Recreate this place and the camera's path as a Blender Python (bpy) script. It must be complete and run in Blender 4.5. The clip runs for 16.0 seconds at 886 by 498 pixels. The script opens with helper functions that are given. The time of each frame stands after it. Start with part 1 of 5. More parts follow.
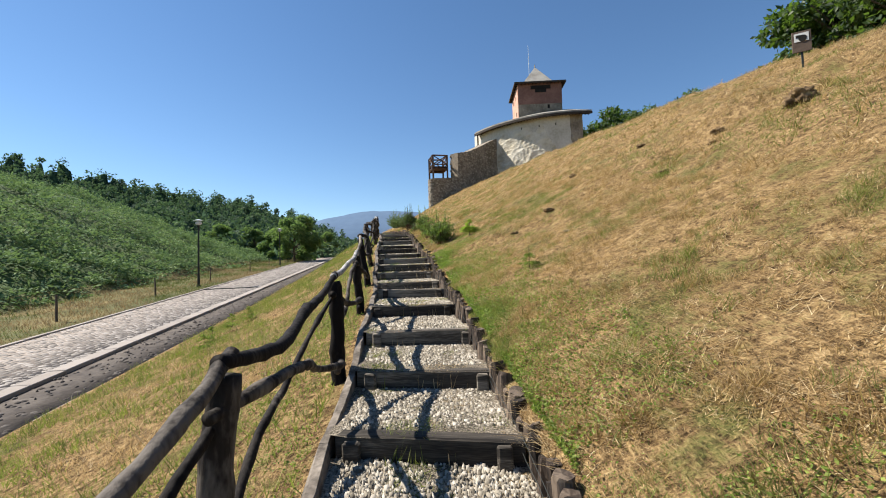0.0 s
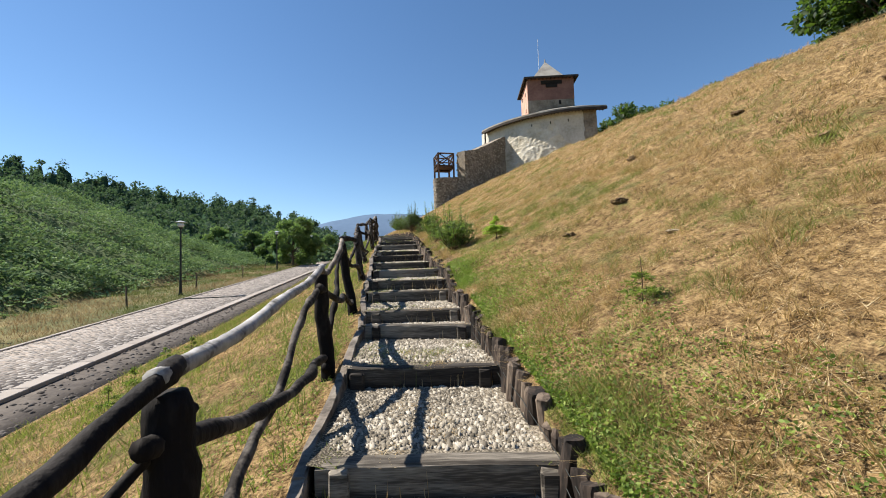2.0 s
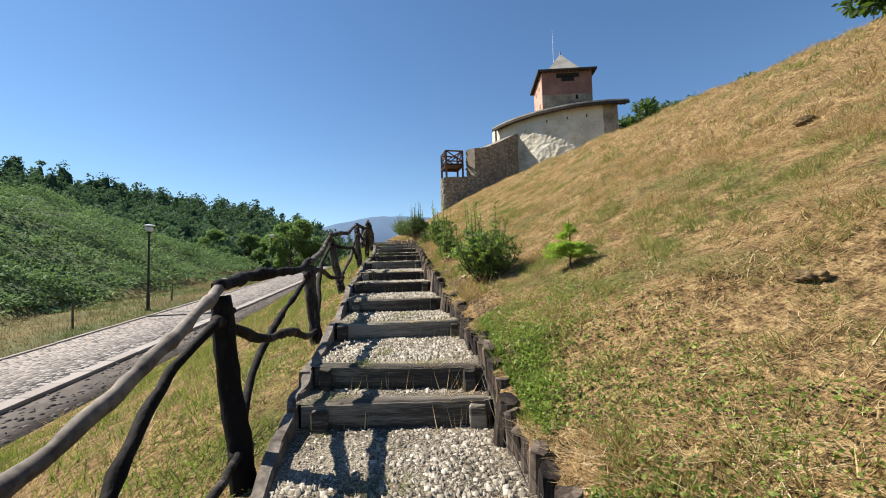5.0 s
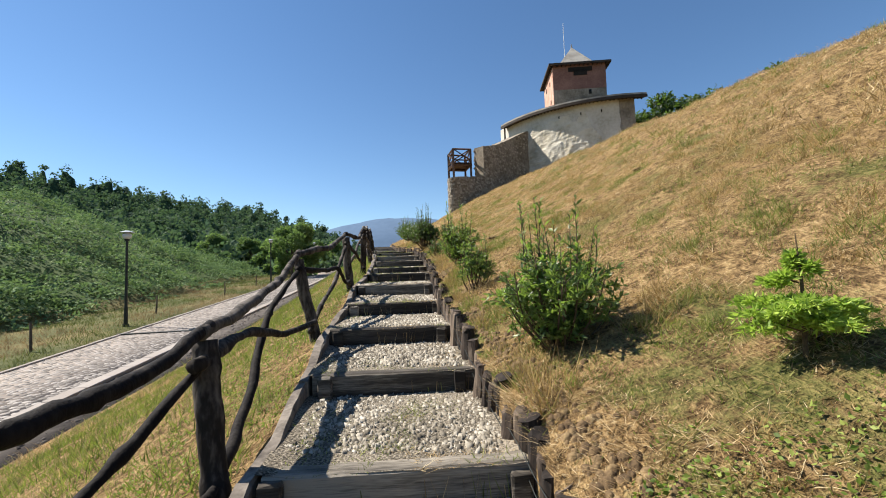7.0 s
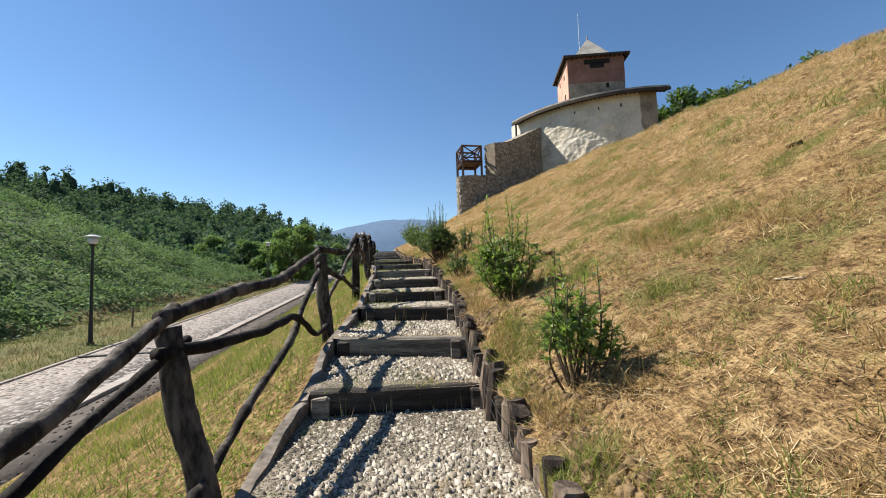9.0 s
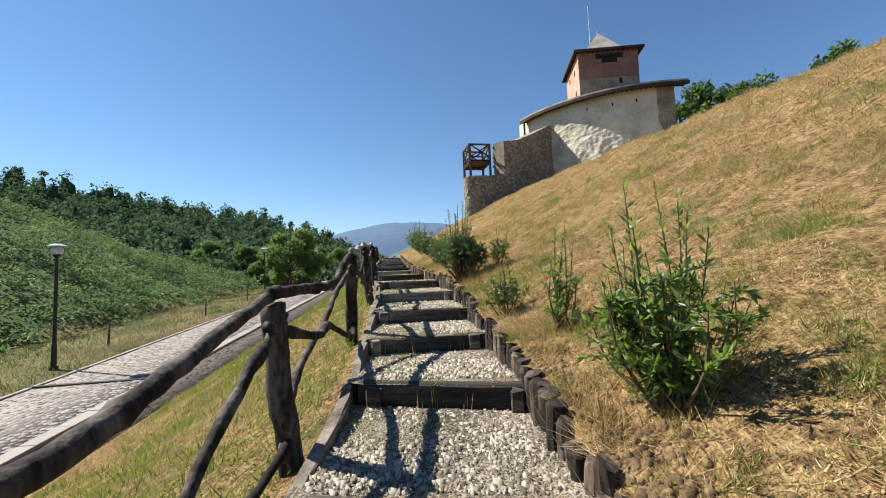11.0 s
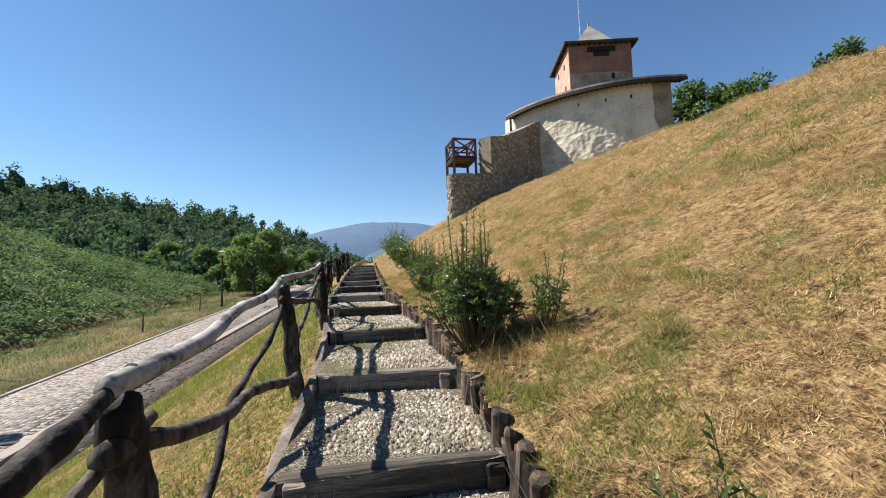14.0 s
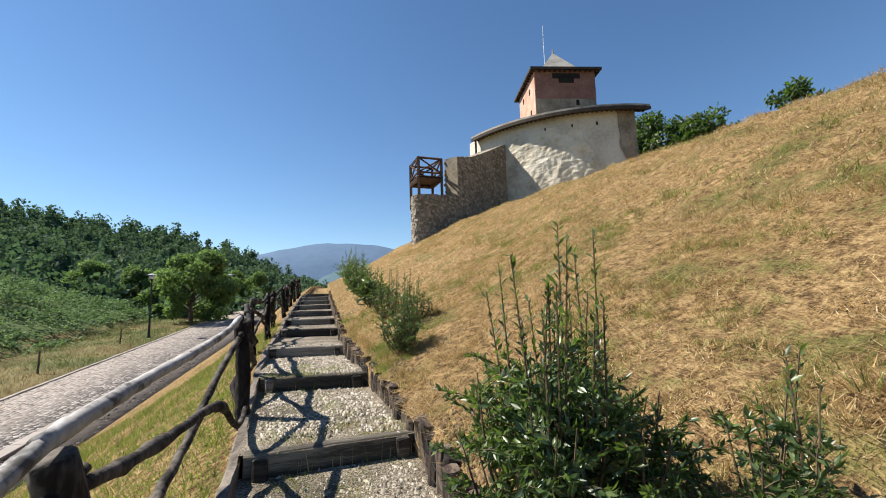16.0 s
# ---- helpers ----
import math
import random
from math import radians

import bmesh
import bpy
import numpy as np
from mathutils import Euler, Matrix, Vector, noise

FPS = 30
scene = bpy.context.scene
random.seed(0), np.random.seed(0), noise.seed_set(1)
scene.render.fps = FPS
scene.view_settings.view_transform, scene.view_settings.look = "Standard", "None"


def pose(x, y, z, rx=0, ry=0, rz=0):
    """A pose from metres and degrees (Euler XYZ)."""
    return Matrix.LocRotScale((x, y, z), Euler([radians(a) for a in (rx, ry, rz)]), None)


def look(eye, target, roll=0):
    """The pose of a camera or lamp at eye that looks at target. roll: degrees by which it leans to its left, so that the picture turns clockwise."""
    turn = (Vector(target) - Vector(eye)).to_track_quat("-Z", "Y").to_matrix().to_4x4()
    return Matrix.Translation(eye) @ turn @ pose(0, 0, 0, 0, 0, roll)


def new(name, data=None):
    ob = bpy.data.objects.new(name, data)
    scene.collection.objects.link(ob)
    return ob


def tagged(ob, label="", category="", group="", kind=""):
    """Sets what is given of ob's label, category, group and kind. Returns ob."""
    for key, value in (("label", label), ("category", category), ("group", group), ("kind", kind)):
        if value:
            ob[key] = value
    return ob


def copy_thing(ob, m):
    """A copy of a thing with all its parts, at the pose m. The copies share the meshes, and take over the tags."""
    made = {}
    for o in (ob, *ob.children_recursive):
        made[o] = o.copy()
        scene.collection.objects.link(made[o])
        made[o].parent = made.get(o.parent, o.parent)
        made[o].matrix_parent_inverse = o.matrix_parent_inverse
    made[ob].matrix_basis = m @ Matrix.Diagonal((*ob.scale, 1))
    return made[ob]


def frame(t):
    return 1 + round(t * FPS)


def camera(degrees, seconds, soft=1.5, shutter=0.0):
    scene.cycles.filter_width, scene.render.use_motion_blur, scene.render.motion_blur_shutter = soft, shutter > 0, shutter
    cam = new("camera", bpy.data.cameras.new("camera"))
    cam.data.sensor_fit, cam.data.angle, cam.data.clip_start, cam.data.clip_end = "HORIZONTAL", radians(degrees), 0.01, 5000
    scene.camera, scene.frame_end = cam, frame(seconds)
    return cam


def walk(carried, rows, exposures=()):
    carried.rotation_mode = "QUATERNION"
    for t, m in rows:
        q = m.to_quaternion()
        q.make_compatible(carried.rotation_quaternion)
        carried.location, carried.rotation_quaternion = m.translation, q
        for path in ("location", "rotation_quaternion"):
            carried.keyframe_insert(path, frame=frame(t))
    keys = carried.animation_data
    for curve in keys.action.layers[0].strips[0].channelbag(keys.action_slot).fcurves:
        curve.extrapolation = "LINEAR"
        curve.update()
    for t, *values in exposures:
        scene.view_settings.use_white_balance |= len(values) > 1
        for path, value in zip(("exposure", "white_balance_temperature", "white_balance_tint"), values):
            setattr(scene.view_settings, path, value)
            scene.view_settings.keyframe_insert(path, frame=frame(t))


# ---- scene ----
cam = camera(92.3, 16.0, soft=1.0)
PATH = [
    (0, (0.224, 0.82, 1.484), (0.178, 2.817, 1.58), -1.8),
    (0.5, (0.185, 1.609, 1.539), (0.134, 3.606, 1.638), -2.0),
    (1, (0.091, 2.366, 1.557), (0.034, 4.363, 1.657), -2.0),
    (1.5, (0.01, 3.079, 1.666), (-0.052, 5.075, 1.769), -2.0),
    (2, (-0.084, 3.737, 1.727), (-0.148, 5.733, 1.837), -1.8),
    (2.5, (-0.135, 4.372, 1.82), (-0.203, 6.368, 1.934), -1.8),
    (3, (-0.179, 5.005, 1.899), (-0.25, 7.0, 2.018), -1.7),
    (3.5, (-0.2, 5.66, 1.985), (-0.275, 7.655, 2.107), -1.6),
    (4, (-0.274, 6.308, 2.083), (-0.35, 8.302, 2.207), -1.4),
    (4.2, (-0.304, 6.564, 2.13), (-0.383, 8.559, 2.252), -1.2),
    (6.3, (-0.589, 8.97, 2.517), (-0.705, 10.963, 2.642), -2.3),
    (6.5, (-0.64, 9.215, 2.566), (-0.755, 11.208, 2.695), -2.1),
    (7, (-0.703, 9.905, 2.703), (-0.819, 11.898, 2.833), -1.9),
    (7.5, (-0.813, 10.61, 2.807), (-0.935, 12.602, 2.941), -2.0),
    (8, (-0.908, 11.269, 2.898), (-1.037, 13.26, 3.033), -2.0),
    (8.5, (-1.016, 11.961, 3.035), (-1.148, 13.952, 3.171), -1.8),
    (9, (-1.176, 12.676, 3.142), (-1.314, 14.667, 3.279), -1.8),
    (9.2, (-1.241, 12.929, 3.194), (-1.371, 14.92, 3.328), -1.7),
    (11.3, (-1.743, 15.176, 3.585), (-1.893, 17.165, 3.736), -2.2),
    (11.5, (-1.763, 15.38, 3.633), (-1.918, 17.369, 3.776), -2.1),
    (12, (-1.891, 15.967, 3.73), (-2.047, 17.956, 3.875), -2.1),
    (12.5, (-2.019, 16.561, 3.906), (-2.168, 18.551, 4.05), -2.0),
    (13, (-2.045, 17.149, 3.955), (-2.172, 19.14, 4.1), -2.0),
    (13.5, (-2.096, 17.737, 4.094), (-2.184, 19.73, 4.24), -1.9),
    (14, (-2.106, 18.289, 4.153), (-2.15, 20.283, 4.301), -1.9),
    (14.5, (-2.184, 18.835, 4.258), (-2.187, 20.829, 4.413), -1.8),
    (15, (-2.267, 19.415, 4.354), (-2.226, 21.408, 4.526), -1.6),
    (15.5, (-2.432, 20.009, 4.505), (-2.34, 21.997, 4.709), -1.6),
    (16, (-2.532, 20.544, 4.57), (-2.372, 22.522, 4.818), -1.6),
]
walk(cam, [(t, look(eye, target, roll)) for t, eye, target, roll in PATH])

# ---- world and sun ----
SUN_DIR = Vector((-0.99, 0.24, 1.08)).normalized()
world = bpy.data.worlds.new("sky")
scene.world = world
world.use_nodes = True
wn = world.node_tree.nodes
sky = wn.new("ShaderNodeTexSky")
sky.sky_type = "NISHITA"
sky.sun_disc = False
sky.sun_elevation = math.asin(SUN_DIR.z)
sky.sun_rotation = math.atan2(SUN_DIR.x, SUN_DIR.y)
sky.altitude = 800
sky.air_density = 1.0
sky.dust_density = 0.05
sky.ozone_density = 1.6
wn["Background"].inputs["Strength"].default_value = 0.073
hue = wn.new("ShaderNodeHueSaturation")
hue.inputs["Saturation"].default_value = 1.15
world.node_tree.links.new(sky.outputs[0], hue.inputs["Color"])
world.node_tree.links.new(hue.outputs[0], wn["Background"].inputs["Color"])
sun_data = bpy.data.lights.new("sun", "SUN")
sun_data.energy, sun_data.angle, sun_data.color = 5.0, radians(0.5), (1.0, 0.93, 0.82)
sun = new("sun", sun_data)
sun.matrix_world = look(SUN_DIR * 100, (0, 0, 0))
scene.view_settings.exposure = 1.04


# ---- materials ----
def mat(name, stops, scale=4.0, rough=0.9, bump=0.3, fine=40.0, bump_dist=0.01, stretch=(1, 1, 1), rand="", spec=0.3, big=0.35, coords="Object", dull=0.8):
    """Mottled surface: stops is a list of (position, colour); two sizes of noise; rand mixes in a random per object or island."""
    m = bpy.data.materials.new(name)
    m.use_nodes = True
    nt = m.node_tree
    b = nt.nodes["Principled BSDF"]
    b.inputs["Roughness"].default_value = rough
    b.inputs["Specular IOR Level"].default_value = spec
    tc = nt.nodes.new("ShaderNodeTexCoord")
    mp = nt.nodes.new("ShaderNodeMapping")
    mp.inputs["Scale"].default_value = stretch
    nt.links.new(tc.outputs[coords], mp.inputs["Vector"])
    n1, n2 = nt.nodes.new("ShaderNodeTexNoise"), nt.nodes.new("ShaderNodeTexNoise")
    n1.inputs["Scale"].default_value, n1.inputs["Detail"].default_value = scale, 6
    n2.inputs["Scale"].default_value, n2.inputs["Detail"].default_value = fine, 4
    for n in (n1, n2):
        nt.links.new(mp.outputs[0], n.inputs["Vector"])
    mix = nt.nodes.new("ShaderNodeMath")
    mix.operation = "MULTIPLY_ADD"
    mix.inputs[1].default_value = big
    nt.links.new(n2.outputs["Fac"], mix.inputs[0])
    half = nt.nodes.new("ShaderNodeMath")
    half.operation = "MULTIPLY_ADD"
    half.inputs[1].default_value, half.inputs[2].default_value = 1.0 - big, 0.0
    nt.links.new(n1.outputs["Fac"], half.inputs[0])
    nt.links.new(half.outputs[0], mix.inputs[2])
    fac = mix.outputs[0]
    if rand:
        src = nt.nodes.new("ShaderNodeObjectInfo" if rand == "object" else "ShaderNodeNewGeometry")
        add = nt.nodes.new("ShaderNodeMath")
        add.operation = "MULTIPLY_ADD"
        add.inputs[1].default_value = 0.26 if rand == "object" else 0.55
        nt.links.new(src.outputs["Random" if rand == "object" else "Random Per Island"], add.inputs[0])
        sub = nt.nodes.new("ShaderNodeMath")
        sub.operation = "SUBTRACT"
        sub.inputs[1].default_value = 0.13 if rand == "object" else 0.275
        nt.links.new(fac, add.inputs[2])
        nt.links.new(add.outputs[0], sub.inputs[0])
        fac = sub.outputs[0]
    ramp = nt.nodes.new("ShaderNodeValToRGB")
    e = ramp.color_ramp.elements
    while len(e) < len(stops):
        e.new(0.5)
    for el, (p, c) in zip(e, stops):
        el.position, el.color = p, (*[dull * k for k in c], 1)
    nt.links.new(fac, ramp.inputs["Fac"])
    nt.links.new(ramp.outputs["Color"], b.inputs["Base Color"])
    if bump:
        bp = nt.nodes.new("ShaderNodeBump")
        bp.inputs["Strength"].default_value, bp.inputs["Distance"].default_value = bump, bump_dist
        nt.links.new(mix.outputs[0], bp.inputs["Height"])
        nt.links.new(bp.outputs[0], b.inputs["Normal"])
    return m


def leafy(m, amount=0.35, colour=(0.2, 0.3, 0.04)):
    """Lets light through thin leaves and blades."""
    nt = m.node_tree
    b, out = nt.nodes["Principled BSDF"], nt.nodes["Material Output"]
    tr, mx = nt.nodes.new("ShaderNodeBsdfTranslucent"), nt.nodes.new("ShaderNodeMixShader")
    tr.inputs["Color"].default_value = (*colour, 1)
    mx.inputs[0].default_value = amount
    nt.links.new(b.outputs[0], mx.inputs[1])
    nt.links.new(tr.outputs[0], mx.inputs[2])
    nt.links.new(mx.outputs[0], out.inputs["Surface"])
    return m


def turf():
    """Mown hillside: matted straw fibres over brown litter, with green patches."""
    m = bpy.data.materials.new("dry_turf")
    m.use_nodes = True
    nt = m.node_tree
    b = nt.nodes["Principled BSDF"]
    b.inputs["Roughness"].default_value, b.inputs["Specular IOR Level"].default_value = 1.0, 0.1
    tc = nt.nodes.new("ShaderNodeTexCoord")

    def layer(scale, detail, stretch=(1, 1, 1), turn=0.0, rough=0.6):
        mp, n = nt.nodes.new("ShaderNodeMapping"), nt.nodes.new("ShaderNodeTexNoise")
        mp.inputs["Scale"].default_value, mp.inputs["Rotation"].default_value = stretch, (0, 0, turn)
        n.inputs["Scale"].default_value, n.inputs["Detail"].default_value, n.inputs["Roughness"].default_value = scale, detail, rough
        nt.links.new(tc.outputs["Object"], mp.inputs["Vector"])
        nt.links.new(mp.outputs[0], n.inputs["Vector"])
        return n.outputs["Fac"]

    def calc(op, a, c):
        n = nt.nodes.new("ShaderNodeMath")
        n.operation = op
        for k, q in enumerate((a, c)):
            if isinstance(q, float):
                n.inputs[k].default_value = q
            else:
                nt.links.new(q, n.inputs[k])
        return n.outputs[0]

    def ramp(fac, stops):
        r = nt.nodes.new("ShaderNodeValToRGB")
        e = r.color_ramp.elements
        while len(e) < len(stops):
            e.new(0.5)
        for el, (p, c) in zip(e, stops):
            el.position, el.color = p, (*c, 1)
        nt.links.new(fac, r.inputs["Fac"])
        return r.outputs["Color"]

    patch_, clump = layer(0.8, 4), layer(10.0, 6, rough=0.72)
    hay = calc("MAXIMUM", layer(60, 3, (1, 0.25, 1), 0.5), layer(60, 3, (0.25, 1, 1), 0.2))
    mix = calc("ADD", calc("MULTIPLY", clump, 0.55), calc("MULTIPLY", hay, 0.45))
    straw = ramp(mix, [(0.4, (0.045, 0.028, 0.012)), (0.48, (0.17, 0.108, 0.052)), (0.56, (0.37, 0.25, 0.117)), (0.66, (0.57, 0.415, 0.22))])
    green = ramp(mix, [(0.4, (0.022, 0.028, 0.009)), (0.5, (0.095, 0.1, 0.03)), (0.64, (0.27, 0.225, 0.085))])
    where = ramp(calc("ADD", calc("MULTIPLY", patch_, 0.65), calc("MULTIPLY", clump, 0.35)), [(0.525, (0, 0, 0)), (0.6, (1, 1, 1))])
    mx = nt.nodes.new("ShaderNodeMixRGB")
    nt.links.new(where, mx.inputs[0])
    nt.links.new(straw, mx.inputs[1])
    nt.links.new(green, mx.inputs[2])
    nt.links.new(mx.outputs[0], b.inputs["Base Color"])
    bp = nt.nodes.new("ShaderNodeBump")
    bp.inputs["Strength"].default_value, bp.inputs["Distance"].default_value = 1.0, 0.12
    nt.links.new(mix, bp.inputs["Height"])
    nt.links.new(bp.outputs[0], b.inputs["Normal"])
    return m


M_soil = turf()
M_verge = mat("meadow_turf", [(0.35, (0.06, 0.08, 0.02)), (0.5, (0.13, 0.13, 0.045)), (0.66, (0.26, 0.19, 0.08))], 0.35, 1.0, 0.6, 18, 0.05)
M_field = mat("far_field", [(0.35, (0.05, 0.09, 0.025)), (0.65, (0.1, 0.15, 0.04))], 0.05, 1.0, 0.3, 1.0, 0.1)
M_straw = leafy(mat("straw_blades", [(0.24, (0.12, 0.075, 0.034)), (0.4, (0.37, 0.25, 0.115)), (0.56, (0.62, 0.45, 0.225)), (0.74, (0.87, 0.73, 0.46))], 2.6, 0.8, 0, 13, rand="island", big=0.5), 0.35, (0.58, 0.41, 0.19))
M_sedge = leafy(mat("brown_tussock_blades", [(0.27, (0.09, 0.055, 0.022)), (0.45, (0.24, 0.155, 0.06)), (0.6, (0.42, 0.29, 0.12)), (0.75, (0.68, 0.52, 0.26))], 3.0, 0.8, 0, 7, rand="island"), 0.35, (0.5, 0.36, 0.13))
M_meadow = leafy(mat("meadow_blades", [(0.3, (0.17, 0.11, 0.06)), (0.5, (0.3, 0.215, 0.12)), (0.72, (0.43, 0.33, 0.2))], 0.6, 0.9, 0, 5, rand="island", spec=0.1), 0.25, (0.35, 0.26, 0.13))
M_verge_green = leafy(mat("verge_blades", [(0.3, (0.06, 0.085, 0.025)), (0.5, (0.13, 0.15, 0.05)), (0.72, (0.22, 0.225, 0.085))], 0.6, 0.9, 0, 5, rand="island", spec=0.1), 0.25, (0.16, 0.2, 0.05))
M_green = leafy(mat("green_blades", [(0.28, (0.05, 0.075, 0.016)), (0.5, (0.165, 0.2, 0.048)), (0.72, (0.38, 0.37, 0.12))], 2.6, 0.7, 0, 5, rand="island"), 0.35, (0.25, 0.32, 0.05))
M_clover = leafy(mat("weed_leaves", [(0.3, (0.08, 0.13, 0.022)), (0.5, (0.19, 0.27, 0.05)), (0.7, (0.36, 0.42, 0.1))], 1.2, 0.6, 0, 6, rand="island"), 0.35, (0.25, 0.38, 0.05))
M_fern = leafy(mat("bracken_leaves", [(0.34, (0.05, 0.105, 0.055)), (0.5, (0.2, 0.32, 0.15)), (0.66, (0.48, 0.58, 0.3))], 0.55, 0.85, 0, 2.2, spec=0.15, big=0.45), 0.3, (0.16, 0.25, 0.08))
# leaf green lifted and blued to paint in the haze of distance
M_wood_far = leafy(mat("hazed_woodland_leaves", [(0.3, (0.05, 0.092, 0.066)), (0.5, (0.105, 0.16, 0.104)), (0.72, (0.19, 0.25, 0.15))], 0.12, 0.9, 0, 0.5, rand="island", spec=0.08), 0.3, (0.09, 0.16, 0.06))
# dark green painted as shade between and under the far trees, blued for haze
M_wood_shade = mat("woodland_shade_green", [(0.35, (0.03, 0.06, 0.036)), (0.65, (0.065, 0.11, 0.062))], 0.3, 1.0, 1.0, 1.5, 1.0, spec=0.0)
M_valley = leafy(mat("valley_leaves", [(0.3, (0.06, 0.1, 0.047)), (0.5, (0.12, 0.185, 0.076)), (0.72, (0.21, 0.28, 0.12))], 0.5, 0.8, 0, 3, rand="island", spec=0.1), 0.4, (0.22, 0.36, 0.08))
M_tree = leafy(mat("tree_leaves", [(0.3, (0.013, 0.028, 0.011)), (0.5, (0.03, 0.056, 0.018)), (0.72, (0.065, 0.1, 0.032))], 0.8, 0.5, 0, 3, rand="island"), 0.3, (0.15, 0.27, 0.03))
M_bush = leafy(mat("shrub_leaves", [(0.3, (0.04, 0.08, 0.025)), (0.5, (0.125, 0.2, 0.055)), (0.72, (0.27, 0.34, 0.11))], 3, 0.4, 0, 12, rand="island", spec=0.5), 0.4, (0.27, 0.42, 0.06))
M_sallow = leafy(mat("dark_shrub_leaves", [(0.3, (0.02, 0.045, 0.016)), (0.5, (0.06, 0.105, 0.034)), (0.72, (0.15, 0.205, 0.075))], 3, 0.38, 0, 12, rand="island", spec=0.5), 0.32, (0.16, 0.27, 0.04))
M_fir = leafy(mat("fir_needles", [(0.3, (0.19, 0.3, 0.05)), (0.5, (0.38, 0.52, 0.085)), (0.72, (0.55, 0.68, 0.14))], 3, 0.5, 0, 12, rand="island"), 0.42, (0.42, 0.6, 0.08))
M_twig = mat("twig_bark", [(0.35, (0.07, 0.05, 0.03)), (0.65, (0.17, 0.12, 0.07))], 20, 0.9, 0.4, 80, 0.003)
M_trunk = mat("trunk_bark", [(0.35, (0.06, 0.05, 0.04)), (0.65, (0.15, 0.12, 0.09))], 4, 0.95, 0.8, 25, 0.02)
M_pole = mat("dark_weathered_bark", [(0.4, (0.009, 0.007, 0.007)), (0.55, (0.03, 0.025, 0.022)), (0.7, (0.15, 0.13, 0.112))], 6, 0.8, 1.0, 38, 0.02, (1, 1, 0.35), "object", 0.15)
M_birch = mat("pale_birch_bark", [(0.38, (0.08, 0.072, 0.066)), (0.48, (0.36, 0.345, 0.33)), (0.7, (0.6, 0.58, 0.56))], 6, 0.7, 0.7, 30, 0.008)
M_grey = mat("smooth_grey_pole", [(0.38, (0.07, 0.056, 0.044)), (0.52, (0.19, 0.16, 0.13)), (0.68, (0.34, 0.29, 0.24))], 5, 0.75, 0.6, 30, 0.008)
M_beam = mat("grey_timber", [(0.34, (0.02, 0.016, 0.013)), (0.5, (0.078, 0.066, 0.053)), (0.68, (0.34, 0.3, 0.245))], 2.5, 0.85, 0.9, 30, 0.008, (0.35, 6, 6), "object")
M_log = mat("palisade_bark", [(0.38, (0.016, 0.012, 0.01)), (0.52, (0.06, 0.043, 0.033)), (0.68, (0.21, 0.16, 0.12))], 9, 0.9, 0.9, 50, 0.008, (1, 1, 0.3), "object")
M_gravel = mat("gravel_bed", [(0.4, (0.045, 0.037, 0.026)), (0.5, (0.19, 0.16, 0.118)), (0.6, (0.42, 0.36, 0.28))], 2.0, 0.95, 1.0, 75, 0.025, big=0.65)
M_pebble = mat("pebbles", [(0.24, (0.14, 0.12, 0.092)), (0.42, (0.3, 0.265, 0.21)), (0.58, (0.42, 0.375, 0.305)), (0.76, (0.58, 0.53, 0.45))], 3, 0.85, 0.3, 60, 0.003, rand="island", dull=0.76)
M_cobble_bed = mat("road_joint_sand", [(0.35, (0.24, 0.2, 0.17)), (0.65, (0.37, 0.315, 0.275))], 2, 0.95, 0.5, 30, 0.01)
M_cobble = mat("river_cobbles", [(0.28, (0.2, 0.178, 0.16)), (0.5, (0.35, 0.31, 0.28)), (0.72, (0.52, 0.47, 0.43))], 1.2, 0.8, 0.3, 25, 0.006, rand="island", dull=0.66)
M_kerb = mat("pale_concrete", [(0.35, (0.3, 0.26, 0.23)), (0.65, (0.42, 0.375, 0.34))], 1.5, 0.9, 0.4, 30, 0.005, rand="object")
M_gutter = mat("dark_rubble", [(0.35, (0.05, 0.04, 0.036)), (0.5, (0.085, 0.07, 0.06)), (0.66, (0.13, 0.11, 0.095))], 2.5, 0.95, 0.8, 14, 0.03)
M_rubble = mat("rubble_stones", [(0.3, (0.06, 0.05, 0.045)), (0.5, (0.1, 0.085, 0.075)), (0.72, (0.16, 0.14, 0.125))], 2, 0.95, 0.4, 20, 0.01, rand="island")
M_metal = mat("dark_green_paint", [(0.35, (0.012, 0.018, 0.016)), (0.65, (0.03, 0.036, 0.032))], 5, 0.5, 0.1, 40, 0.002)
M_stone = mat("castle_mortar", [(0.36, (0.17, 0.14, 0.105)), (0.5, (0.28, 0.235, 0.18)), (0.64, (0.38, 0.33, 0.26))], 0.8, 0.95, 0.9, 5, 0.06)
M_ashlar = mat("castle_stones", [(0.28, (0.2, 0.165, 0.125)), (0.5, (0.33, 0.28, 0.22)), (0.72, (0.48, 0.42, 0.34))], 1.0, 0.9, 0.5, 12, 0.02, rand="island")
M_plaster = mat("old_lime_plaster", [(0.36, (0.5, 0.46, 0.38)), (0.5, (0.63, 0.59, 0.51)), (0.64, (0.72, 0.69, 0.62))], 0.35, 0.95, 0.5, 4, 0.04)
M_rough = mat("rough_thrown_plaster", [(0.36, (0.48, 0.43, 0.33)), (0.5, (0.66, 0.6, 0.48)), (0.64, (0.76, 0.71, 0.6))], 0.7, 0.95, 1.0, 3, 0.25)
M_brick = mat("red_tower_plaster", [(0.36, (0.15, 0.08, 0.064)), (0.5, (0.23, 0.12, 0.094)), (0.64, (0.31, 0.17, 0.13))], 0.6, 0.9, 0.5, 6, 0.03)
M_pink = mat("pale_pink_plaster", [(0.36, (0.45, 0.24, 0.17)), (0.5, (0.58, 0.34, 0.25)), (0.64, (0.66, 0.46, 0.36))], 0.8, 0.9, 0.4, 6, 0.02)
